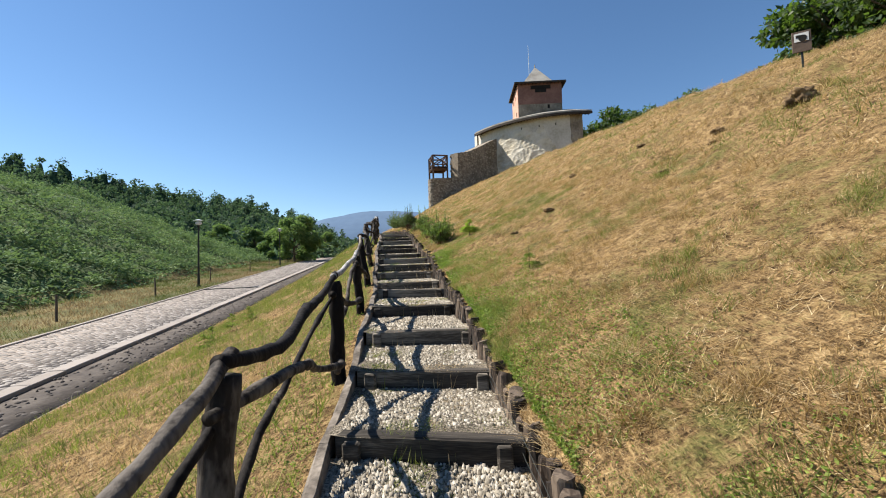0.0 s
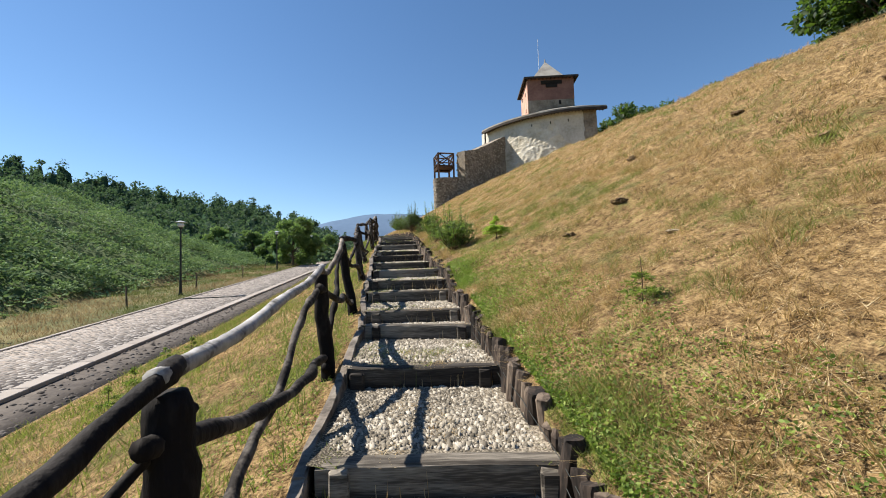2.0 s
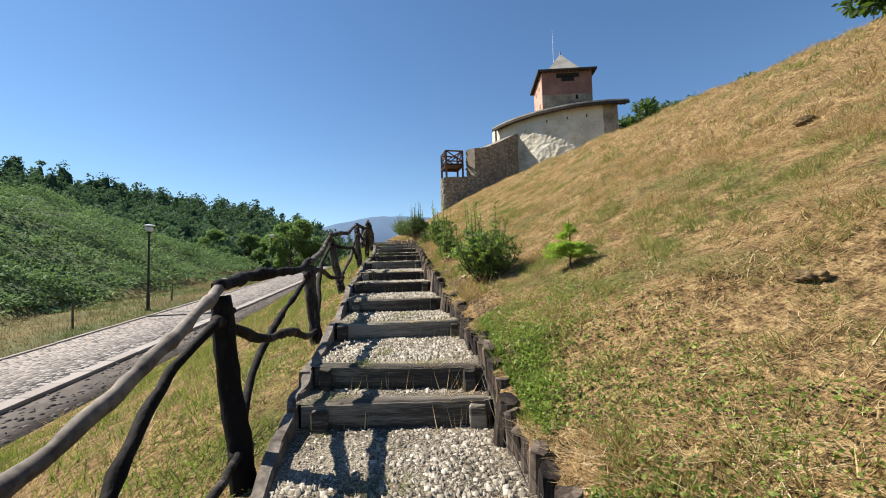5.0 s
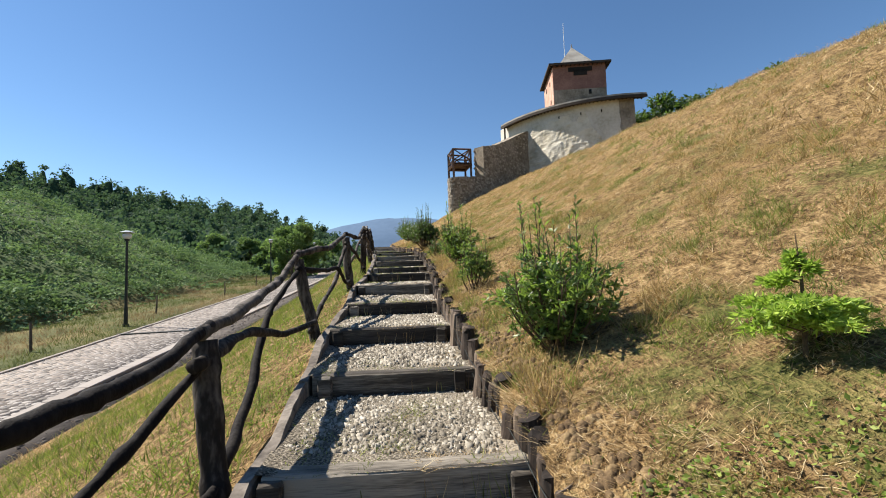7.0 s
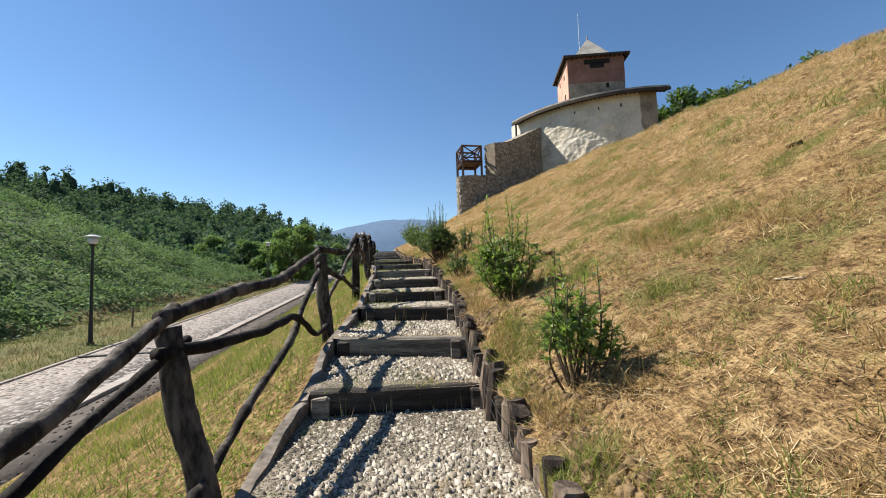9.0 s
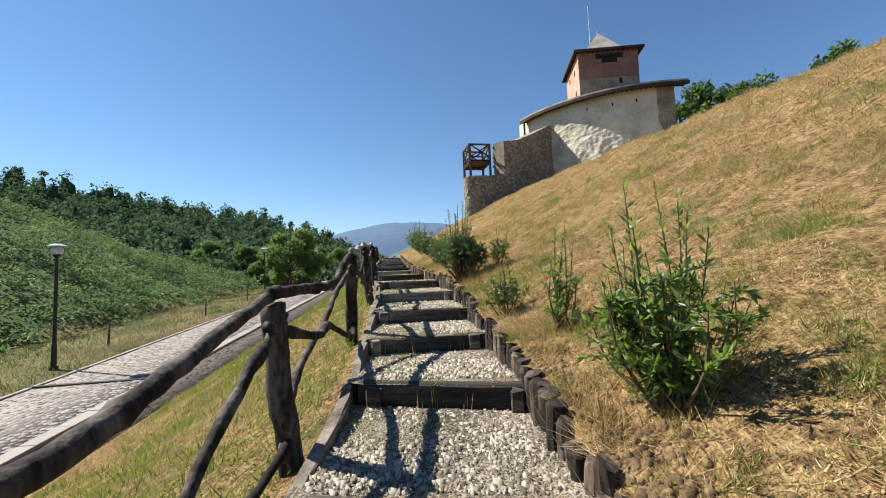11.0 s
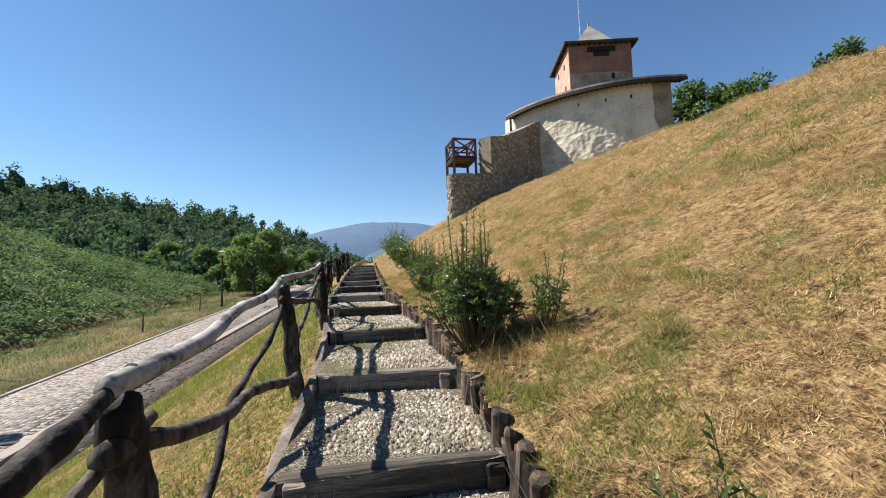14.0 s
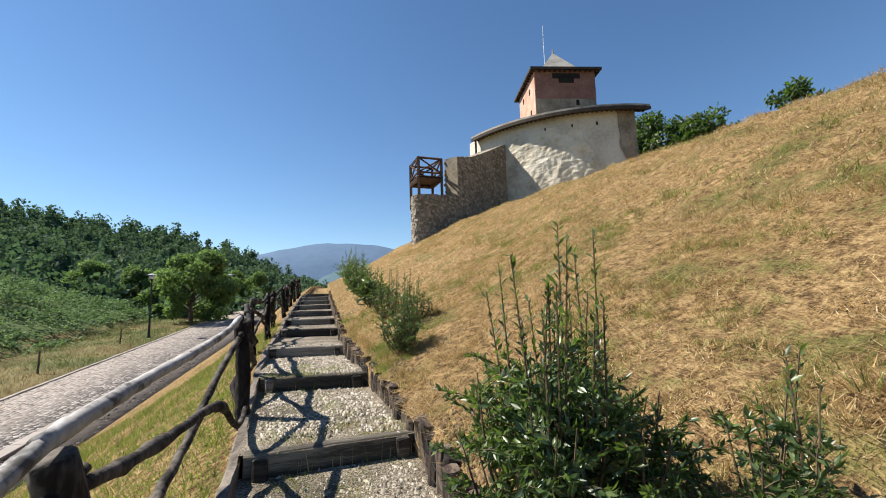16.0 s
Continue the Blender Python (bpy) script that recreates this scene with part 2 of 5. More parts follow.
M_shingle = mat("grey_shingles", [(0.36, (0.2, 0.17, 0.14)), (0.5, (0.34, 0.31, 0.27)), (0.64, (0.48, 0.45, 0.4))], 1.0, 0.8, 0.6, 10, 0.03, rand="object")
M_eave = mat("dark_eave_boards", [(0.35, (0.025, 0.02, 0.017)), (0.65, (0.075, 0.058, 0.045))], 2, 0.85, 0.5, 20, 0.01)
M_deck = mat("brown_stained_timber", [(0.35, (0.055, 0.03, 0.02)), (0.65, (0.13, 0.075, 0.05))], 3, 0.7, 0.4, 25, 0.006, (1, 1, 0.3))
M_black = mat("dark_opening", [(0.4, (0.012, 0.011, 0.01)), (0.6, (0.02, 0.018, 0.016))], 3, 0.9, 0, 10)
M_earth = mat("dark_earth", [(0.35, (0.07, 0.045, 0.025)), (0.5, (0.16, 0.105, 0.055)), (0.66, (0.34, 0.24, 0.12))], 9, 1.0, 1.0, 40, 0.03)
M_pale = mat("pale_dusty_stone", [(0.35, (0.4, 0.33, 0.22)), (0.65, (0.62, 0.54, 0.4))], 8, 0.95, 0.6, 40, 0.01)
# aerial haze is painted into these two base colours as blue
M_mount = mat("hazed_wooded_mountain", [(0.35, (0.07, 0.125, 0.215)), (0.65, (0.095, 0.16, 0.26))], 0.004, 1.0, 0.0, 0.03)
M_mount2 = mat("hazed_wooded_ridge", [(0.35, (0.05, 0.1, 0.13)), (0.65, (0.075, 0.135, 0.165))], 0.01, 1.0, 0.0, 0.08)
M_glass = mat("lamp_globe_plastic", [(0.4, (0.62, 0.64, 0.66)), (0.6, (0.72, 0.74, 0.76))], 3, 0.25, 0, 10, spec=0.5)
M_signw = mat("sign_board", [(0.4, (0.1, 0.07, 0.05)), (0.6, (0.16, 0.11, 0.08))], 5, 0.6, 0.2, 30)
M_white = mat("sign_white", [(0.4, (0.7, 0.7, 0.68)), (0.6, (0.8, 0.8, 0.78))], 5, 0.6, 0.1, 30)


# ---- mesh helpers ----
def mesh_ob(name, bm, material, parent=None, label="", smooth=False):
    me = bpy.data.meshes.new(name)
    bm.to_mesh(me)
    bm.free()
    me.materials.append(material)
    if smooth:
        me.polygons.foreach_set("use_smooth", [True] * len(me.polygons))
    ob = new(name, me)
    if parent is not None:
        ob.parent = parent
    if label:
        ob["label"] = label
    return ob


def part(name, bm, material, parent, label="", smooth=False):
    return mesh_ob(name, bm, material, parent, label, smooth)


def array_ob(name, verts, faces, material, parent=None, smooth=False):
    """One mesh from numpy arrays; all faces have the same number of corners."""
    me = bpy.data.meshes.new(name)
    k = faces.shape[1]
    me.vertices.add(len(verts))
    me.vertices.foreach_set("co", np.ascontiguousarray(verts, dtype=np.float32).ravel())
    me.loops.add(faces.size)
    me.loops.foreach_set("vertex_index", np.ascontiguousarray(faces, dtype=np.int32).ravel())
    me.polygons.add(len(faces))
    me.polygons.foreach_set("loop_start", np.arange(0, faces.size, k, dtype=np.int32))
    if smooth:
        me.polygons.foreach_set("use_smooth", np.ones(len(faces), dtype=bool))
    me.update(calc_edges=True)
    me.validate()
    me.materials.append(material)
    ob = new(name, me)
    if parent is not None:
        ob.parent = parent
    return ob


def empty(name, loc=(0, 0, 0)):
    ob = new(name)
    ob.location = loc
    return ob


def catmull(pts, k=5):
    pts = [Vector(p) for p in pts]
    ext = [pts[0] * 2 - pts[1], *pts, pts[-1] * 2 - pts[-2]]
    out = []
    for i in range(1, len(ext) - 2):
        p0, p1, p2, p3 = ext[i - 1:i + 3]
        for j in range(k):
            t = j / k
            out.append(0.5 * ((2 * p1) + (p2 - p0) * t + (2 * p0 - 5 * p1 + 4 * p2 - p3) * t * t + (3 * p1 - p0 - 3 * p2 + p3) * t ** 3))
    out.append(pts[-1])
    return out


def tube(bm, pts, r0, r1, seg=8, rough=0.12, rng=random, capped=True, gnarl=0.0):
    """A crooked round stick through pts, tapering from r0 to r1, with an uneven girth; gnarl adds swellings and kinks."""
    rings = []
    ph = rng.uniform(0, 50)
    n = len(pts)
    for i, p in enumerate(pts):
        d = (pts[min(i + 1, n - 1)] - pts[max(i - 1, 0)]).normalized()
        side = d.cross(Vector((0.31, 0.17, 0.93))).normalized()
        up = side.cross(d)
        r = r0 + (r1 - r0) * i / max(n - 1, 1)
        if gnarl:
            q = noise.noise((i * 0.55, ph, 0.3))
            r *= 1 + gnarl * (0.7 * noise.noise((i * 0.23, ph, 1.7)) + 0.6 * q + (0.7 if q > 0.38 else 0))
            p = p + (side * noise.noise((i * 0.4, ph, 5.1)) + up * noise.noise((i * 0.4, ph, 9.3))) * r0 * gnarl * 1.1
        rings.append([bm.verts.new(p + (side * math.cos(a) + up * math.sin(a)) * r * (1 + rng.uniform(-rough, rough)))
                      for a in [2 * math.pi * j / seg for j in range(seg)]])
    for a, b in zip(rings, rings[1:]):
        for j in range(seg):
            bm.faces.new((a[j], a[(j + 1) % seg], b[(j + 1) % seg], b[j]))
    if capped:
        bm.faces.new(rings[0][::-1])
        bm.faces.new(rings[-1])


def box(bm, c, size, m=None, bevel=0.0):
    """A box round c; m turns or moves it."""
    mm = Matrix.Translation(c) @ Matrix.Diagonal((*size, 1))
    if m is not None:
        mm = m @ mm
    made = bmesh.ops.create_cube(bm, size=1.0, matrix=mm)
    if bevel:
        es = {e for v in made["verts"] for e in v.link_edges}
        bmesh.ops.bevel(bm, geom=list(es), offset=bevel, segments=1, affect="EDGES")


def interp(x, table):
    xs, ys = zip(*table)
    return np.interp(x, xs, ys)


def smooth01(x, a, b):
    t = np.clip((x - a) / (b - a), 0, 1)
    return t * t * (3 - 2 * t)

# ---- plan ----
# s runs up along the road, n to its right; the stairs lie near n = 12.6
LAMP_A = (-17.174, 29.516)
DX, DY = -0.1713, 0.9852
# each step: left end x, y, right end x, y, height of its top
STEPS = [
    (-0.60, 3.78, 0.62, 3.60, 0.37), (-0.70, 4.90, 0.50, 4.765, 0.55), (-0.82, 5.94, 0.38, 5.935, 0.76),
    (-0.99, 7.29, 0.21, 7.29, 0.955), (-1.14, 8.63, 0.04, 8.53, 1.15), (-1.23, 9.18, -0.05, 9.19, 1.26),
    (-1.46, 10.33, -0.255, 10.39, 1.455), (-1.49, 10.68, -0.29, 10.62, 1.63), (-1.67, 11.88, -0.47, 12.02, 1.81),
    (-1.90, 13.15, -0.71, 13.30, 1.98), (-2.135, 14.28, -0.925, 14.42, 2.19), (-2.32, 15.64, -1.15, 15.84, 2.37),
    (-2.457, 16.65, -1.29, 16.50, 2.61), (-2.58, 18.0, -1.43, 17.83, 2.80), (-2.81, 19.24, -1.65, 19.52, 2.95),
    (-3.03, 20.55, -1.87, 20.83, 3.14), (-3.32, 22.13, -2.14, 22.25, 3.35), (-3.68, 23.76, -2.55, 24.10, 3.545),
    (-4.30, 25.92, -3.10, 26.03, 3.73), (-4.86, 28.0, -3.70, 28.05, 3.89), (-5.33, 30.3, -4.15, 30.35, 4.06),
    (-5.73, 32.2, -4.55, 32.25, 4.23), (-6.15, 34.2, -4.97, 34.25, 4.41), (-6.60, 36.4, -5.42, 36.45, 4.60),
    (-7.00, 38.4, -5.82, 38.45, 4.79), (-7.40, 40.4, -6.22, 40.45, 4.98), (-7.80, 42.4, -6.62, 42.45, 5.16),
]
MID = [((a + c) / 2, (b + d) / 2, z) for a, b, c, d, z in STEPS]
SX = [(-60, 8.9), (-1, 0.5), (2.4, 0.2)] + [(y, x) for x, y, z in MID] + [(60, -10.6), (400, -60)]
SZ = [(-60, -8.0), (0.0, 0.0), (2.4, 0.2)] + [(y, z) for x, y, z in MID] + [(50, 5.75), (62, 6.6), (80, 7.2), (400, 7.2)]
RIGHT = [(0, 0.06), (0.25, 0.16), (1, 0.45), (2, 0.84), (3.5, 1.58), (5, 2.38), (6.3, 3.1), (8, 3.85), (10, 4.6), (13, 5.55), (16, 6.2), (20, 6.8), (28, 7.5), (45, 8.2), (120, 11.0)]


HILL = [(0, 0), (6, 3.0), (12, 6.3), (18, 9.0), (24, 10.0), (30, 10.5), (45, 12), (75, 16), (120, 18)]  # valley side, by distance from the road


def road_z(s):
    s = np.asarray(s, dtype=float)
    return 0.85 + 0.0744 * np.where(s < 40, s, 40 + 22 * (1 - np.exp(-(s - 40) / 22)))


def to_xy(s, n):
    return LAMP_A[0] + DX * s + DY * n, LAMP_A[1] + DY * s - DX * n


def to_sn(x, y):
    dx, dy = x - LAMP_A[0], y - LAMP_A[1]
    return dx * DX + dy * DY, dx * DY - dy * DX


def ground_z(x, y):
    """Height of the ground under (x, y), arrays or numbers."""
    x, y = np.asarray(x, dtype=float), np.asarray(y, dtype=float)
    s, n = to_sn(x, y)
    v = (x - interp(y, SX)) * 0.985
    ramp = interp(y + v * 0.17, SZ)
    zr = road_z(s)
    wob = 0.05 * np.sin(x * 1.7 + 0.6 * y) * np.sin(y * 1.3 - 0.4 * x) + 0.03 * np.sin(x * 3.9 - y * 2.1) * np.sin(y * 4.3 + x)
    right = ramp + interp(v - 0.62, RIGHT) + wob * smooth01(v, 0.9, 2.5) * (1 + 1.2 * smooth01(v, 3, 9)) + 0.022 * np.sin(x * 7.3 + 2 * np.sin(y * 1.9)) * np.sin(y * 6.1 + 2 * np.sin(x * 2.3)) * smooth01(v, 1.0, 1.8) * (1 + smooth01(v, 3, 8))
    inner = ramp - 0.4
    f = np.clip((-0.72 - v) / np.maximum(-0.72 - v + n - 6.3, 0.1), 0, 1)
    top = ramp - 0.13
    left = top + (zr + 0.0 - top) * (0.75 * f + 0.25 * f * f * (3 - 2 * f)) + 0.7 * wob * smooth01(f, 0.02, 0.3) * (1 - smooth01(f, 0.8, 1.0))
    hill = interp(-5.0 - n, HILL) * (1 - smooth01(s, 20, 56)) + 0.18 * np.clip(-60 - n, 0, 160) * smooth01(s, 30, 90)
    verge = zr - 0.02 + hill + wob * smooth01(-n, -0.5, 2)
    z = np.where(n < 1.15, verge, np.where(n < 6.3, zr - 0.12, np.where(v < -0.66, left, np.where(v < 0.64, inner, right))))
    far = smooth01(s, 75, 220)
    return z * (1 - far) + far * -6.0


def center(y):
    return float(interp(y, SX)), float(interp(y, SZ))


def value_noise(x, y, cell, seed):
    """Smooth random values from 0 to 1 over the plan."""
    g = np.random.RandomState(seed).rand(257, 257)
    fx, fy = np.asarray(x) / cell, np.asarray(y) / cell
    ix, iy = np.floor(fx).astype(int), np.floor(fy).astype(int)
    tx, ty = fx - ix, fy - iy
    tx, ty = tx * tx * (3 - 2 * tx), ty * ty * (3 - 2 * ty)
    a, b = g[ix % 256, iy % 256], g[(ix + 1) % 256, iy % 256]
    c, d = g[ix % 256, (iy + 1) % 256], g[(ix + 1) % 256, (iy + 1) % 256]
    return (a * (1 - tx) + b * tx) * (1 - ty) + (c * (1 - tx) + d * tx) * ty


# ---- ground ----
def build_ground():
    ys = np.concatenate([np.arange(-150, -10, 20), np.arange(-10, 30, 0.3), np.arange(30, 62, 0.7), np.arange(62, 130, 4), [140, 160, 190, 230, 300, 450, 800, 1500, 4000]])
    ncols = [-4000, -1500, -600, -300, -200, -150, -115, -90, -75, -65, -58, -52] + list(np.arange(-48, 1, 1.0)) + [1.1, 1.2, 3, 5, 6.25, 6.4]
    vcols = [-0.73, -0.67, -0.655, 0.63, 0.65] + list(np.arange(0.8, 12, 0.3)) + [12.5, 13.2, 14, 15, 16, 18, 20, 24, 28, 34, 40, 50, 65, 90, 120, 250, 800, 4000]
    bank = np.linspace(0, 1, 15)[1:-1]
    grid = []
    for y in ys:
        row = []
        for n in ncols:
            s = (y - LAMP_A[1] + DX * n) / DY
            row.append((LAMP_A[0] + DX * s + DY * n, y))
        x0, x1 = row[-1][0], float(interp(y, SX)) + vcols[0] / 0.985
        row += [(x0 + (x1 - x0) * f, y) for f in bank]
        row += [(float(interp(y, SX)) + v / 0.985, y) for v in vcols]
        grid.append(row)
    g = np.array(grid)
    z = ground_z(g[..., 0], g[..., 1])
    h, w = z.shape
    verts = np.concatenate([g.reshape(-1, 2), z.reshape(-1, 1)], axis=1)
    idx = np.arange(h * w).reshape(h, w)
    faces = np.stack([idx[:-1, :-1], idx[:-1, 1:], idx[1:, 1:], idx[1:, :-1]], axis=-1).reshape(-1, 4)
    ob = array_ob("ground", verts, faces, M_soil, smooth=True)
    ob.data.materials.append(M_verge)
    ob.data.materials.append(M_field)
    col = np.tile(np.arange(w - 1), h - 1)
    fern = sum(1 for n in ncols if n < -6)
    ob.data.polygons.foreach_set("material_index", np.where(col < fern, 2, np.where(col < len(ncols) - 1, 1, 0)).astype(np.int32))
    tagged(ob, "dry sloping hillside meadow falling to a grassy valley", "ground", kind="structure")


build_ground()


def step_index(x, y):
    """Which tread the point (x, y) lies on: -1 before the first step."""
    k = np.full(np.shape(x), -1)
    for i, (xa, ya, xb, yb, z) in enumerate(STEPS):
        k = np.where(y > ya + (x - xa) / (xb - xa) * (yb - ya), i, k)
    return k


def tread_z(x, y):
    k = step_index(x, y)
    zs = np.array([0.18] + [s[4] for s in STEPS] + [5.34])
    ya = np.array([1.4] + [(s[1] + s[3]) / 2 for s in STEPS] + [44.4])
    f = np.clip((y - ya[k + 1]) / (ya[k + 2] - ya[k + 1]), 0, 1)
    base = zs[k + 1] - 0.012 + f * (zs[k + 2] - 0.165 - zs[k + 1])
    return np.where(k < 0, np.interp(y, [-3, 3.7], [-0.2, 0.21]), base)


def build_path():
    verts, faces = [], []
    edges = [(-3.0, -3.0)] + [(s[1], s[3]) for s in STEPS] + [(44.4, 44.4)]
    for i in range(len(edges) - 1):
        (l0, r0), (l1, r1) = edges[i], edges[i + 1]
        n, m = 12, 10
        base = len(verts)
        for a in range(n + 1):
            for b in range(m + 1):
                u, f = b / m, a / n
                y = (l0 + (r0 - l0) * u) * (1 - f) + (l1 + (r1 - l1) * u) * f
                y = min(max(y, l0 * (1 - u) + r0 * u + 0.004), l1 * (1 - u) + r1 * u + 0.05)
                x = center(y)[0] + (u - 0.5) * 1.34
                za = STEPS[i - 1][4] - 0.012 if i else -0.2
                zb = (STEPS[i][4] if i < len(STEPS) else 5.34) - 0.165
                z = za + (zb - za) * f + 0.004 * noise.noise((x * 5, y * 5, 0)) + (0.015 if abs(u - 0.5) > 0.45 else 0)
                verts.append((x, y, z))
        for a in range(n):
            for b in range(m):
                q = base + a * (m + 1) + b
                faces.append((q, q + 1, q + m + 2, q + m + 1))
    ob = array_ob("gravel_path", np.array(verts), np.array(faces), M_gravel, smooth=True)
    tagged(ob, "pale gravel treads of the hillside stairway", "path", kind="structure")


build_path()


# ---- road ----
def strip(name, n0, n1, s0, s1, material, lift, step=1.0, thick=0.14, label=""):
    ss = np.arange(s0, s1 + step / 2, step)
    verts, faces = [], []
    for s in ss:
        for n, dz in ((n0, -thick), (n0, 0), (n1, 0), (n1, -thick)):
            x, y = to_xy(s, n)
            verts.append((x, y, float(road_z(s)) + lift + dz))
    for i in range(len(ss) - 1):
        for j in range(3):
            q = i * 4 + j
            faces.append((q, q + 1, q + 5, q + 4))
    ob = array_ob(name, np.array(verts), np.array(faces), material)
    tagged(ob, label, name.split("_")[0], kind="structure")
    return ob


road = strip("road", 1.25, 4.55, -50, 75, M_cobble_bed, 0.0, label="cobbled access road climbing the valley")
gutter = strip("gutter", 4.93, 6.36, -50, 75, M_gutter, -0.04, label="dark rubble gutter beside the cobbled road")


def kerb_row(name, n0, n1, lift, label, length):
    holder = tagged(empty(name), label, "kerb", kind="structure")
    bm = bmesh.new()
    box(bm, ((n0 + n1) / 2, 0, -0.1), (n1 - n0, length - 0.015, 0.2), None, 0.012)
    first = None
    for i in range(int(84 / length)):
        s = -36 + length * (i + 0.5)
        x, y = to_xy(s, 0)
        m = Matrix.Translation((x, y, float(road_z(s)) + lift)) @ Euler((math.atan(0.0744 if s < 40 else 0.03), 0, math.atan2(-DX, DY))).to_matrix().to_4x4()
        if first is None:
            first = part("kerbstone", bm, M_kerb, holder)
            ob = first
        else:
            ob = new("kerbstone", first.data)
            ob.parent = holder
        ob.matrix_local = m @ pose(random.uniform(-0.008, 0.008), 0, random.uniform(-0.006, 0.006), 0, 0, random.uniform(-0.2, 0.2))


kerb_row("kerb_right", 4.55, 4.93, 0.05, "broad pale concrete kerb along the cobbled road", 1.0)
kerb_row("gutter_edging", 6.34, 6.46, 0.0, "narrow pale concrete edging between gutter and grass", 1.0)
kerb_row("kerb_left", 1.1, 1.25, 0.05, "narrow pale concrete edging along the road", 1.0)


def domes(name, xs, ys, zs, r, h, material, rs, parent=None, k=6):
    """Many low rounded stones in one mesh."""
    n = len(xs)
    a = np.linspace(0, 2 * math.pi, k, endpoint=False)[None, :] + rs.rand(n, 1) * 6
    rr = r[:, None] * (0.8 + 0.4 * rs.rand(n, k))
    ring = np.stack([xs[:, None] + rr * np.cos(a), ys[:, None] + rr * np.sin(a), np.repeat(zs[:, None], k, 1)], -1)
    low = ring.copy()
    low[..., 2] -= h[:, None] * 0.8
    ring = ring * 1.0
    ring[..., 0] = xs[:, None] + (ring[..., 0] - xs[:, None]) * 0.8
    ring[..., 1] = ys[:, None] + (ring[..., 1] - ys[:, None]) * 0.8
    ring[..., 2] += h[:, None] * (0.3 + 0.2 * rs.rand(n, k))
    top = np.stack([xs, ys, zs + h], -1)[:, None, :]
    verts = np.concatenate([low, ring, top], 1).reshape(-1, 3)
    f = []
    for j in range(k):
        f.append((j, (j + 1) % k, k + (j + 1) % k))
        f.append((j, k + (j + 1) % k, k + j))
        f.append((k + j, k + (j + 1) % k, 2 * k))
    faces = (np.array(f)[None] + (np.arange(n) * (2 * k + 1))[:, None, None]).reshape(-1, 3)
    return array_ob(name, verts, faces, material, parent)


rs = np.random.RandomState(3)
ss, nn = np.meshgrid(np.arange(-32, 36, 0.19), np.arange(1.36, 4.5, 0.17))
ss, nn = ss.ravel() + rs.uniform(-0.05, 0.05, ss.size), nn.ravel() + rs.uniform(-0.04, 0.04, ss.size)
cx, cy = to_xy(ss, nn)
cob = domes("cobbles", cx, cy, road_z(ss) + 0.002, rs.uniform(0.075, 0.11, ss.size), rs.uniform(0.006, 0.02, ss.size), M_cobble, rs)
tagged(cob, "rounded grey river cobbles set in the road", "cobbles", kind="stuff")
ss, nn = rs.uniform(-32, 20, 1500), rs.uniform(4.98, 6.25, 1500)
cx, cy = to_xy(ss, nn)
rub = domes("gutter_rubble", cx, cy, road_z(ss) - 0.05, rs.uniform(0.02, 0.09, 1500), rs.uniform(0.02, 0.06, 1500), M_rubble, rs)
tagged(rub, "dark broken stones lying in the gutter", "rubble", kind="stuff")
bm = bmesh.new()
sx, sy = to_xy(-2.2, 3.0)
box(bm, (0, 0, 0), (3.9, 0.16, 0.1), None, 0.01)
drain = mesh_ob("road_drain", bm, M_metal)
drain.matrix_world = Matrix.Translation((sx, sy, float(road_z(-2.2)) + 0.0)) @ Matrix.Rotation(math.atan2(-DX, DY) + 0.1, 4, "Z")
tagged(drain, "dark metal drain channel across the cobbled road", "drain")


# ---- stairs ----
def build_step(i):
    xa, ya, xb, yb, z = STEPS[i]
    rng = random.Random(i)
    d = Vector((xb - xa, yb - ya, 0))
    length = d.length + 0.05
    m = Matrix.Translation(((xa + xb) / 2, (ya + yb) / 2, z)) @ Matrix.Rotation(math.atan2(d.y, d.x), 4, "Z")
    step = empty("timber_step")
    step.matrix_world = m
    tagged(step, "weathered grey timber step held by two stakes in gravel", "step", "steps of the stairway")
    bm = bmesh.new()
    n, t, h = 10, 0.13, 0.2
    rings = []
    sag = rng.uniform(-0.012, 0.008)
    tilt = rng.uniform(-0.01, 0.01)
    for a in range(n + 1):
        u = a / n
        x = (u - 0.5) * length
        dz = sag * 4 * u * (1 - u) + rng.uniform(-0.003, 0.003) + tilt * (u - 0.5)
        b = 0.014
        e = [(0, -b), (b, 0), (t - b, 0), (t, -b), (t, -h), (0, -h)]
        rings.append([bm.verts.new((x, p + rng.uniform(-0.003, 0.003), q + dz)) for p, q in e])
    for r0, r1 in zip(rings, rings[1:]):
        for j in range(6):
            bm.faces.new((r0[j], r0[(j + 1) % 6], r1[(j + 1) % 6], r1[j]))
    bm.faces.new(rings[0][::-1])
    bm.faces.new(rings[-1])
    bmesh.ops.recalc_face_normals(bm, faces=bm.faces)
    part("beam", bm, M_beam, step)
    for side in (-1, 1):
        bm = bmesh.new()
        x = side * (length / 2 - rng.uniform(0.05, 0.14))
        w = rng.uniform(0.085, 0.12)
        box(bm, (x, -0.03, -0.135 - rng.uniform(0.0, 0.03)), (w, 0.055, 0.26), None, 0.012)
        for v in bm.verts:
            v.co += Vector((rng.uniform(-0.006, 0.006), rng.uniform(-0.006, 0.006), rng.uniform(-0.008, 0.008)))
        part("stake", bm, M_beam, step)


for i in range(len(STEPS)):
    build_step(i)

# edging timbers along the left of the stairs: squared boards set on edge
edging = tagged(empty("path_edging"), "grey split timbers laid along the stairway's edge", "edging")


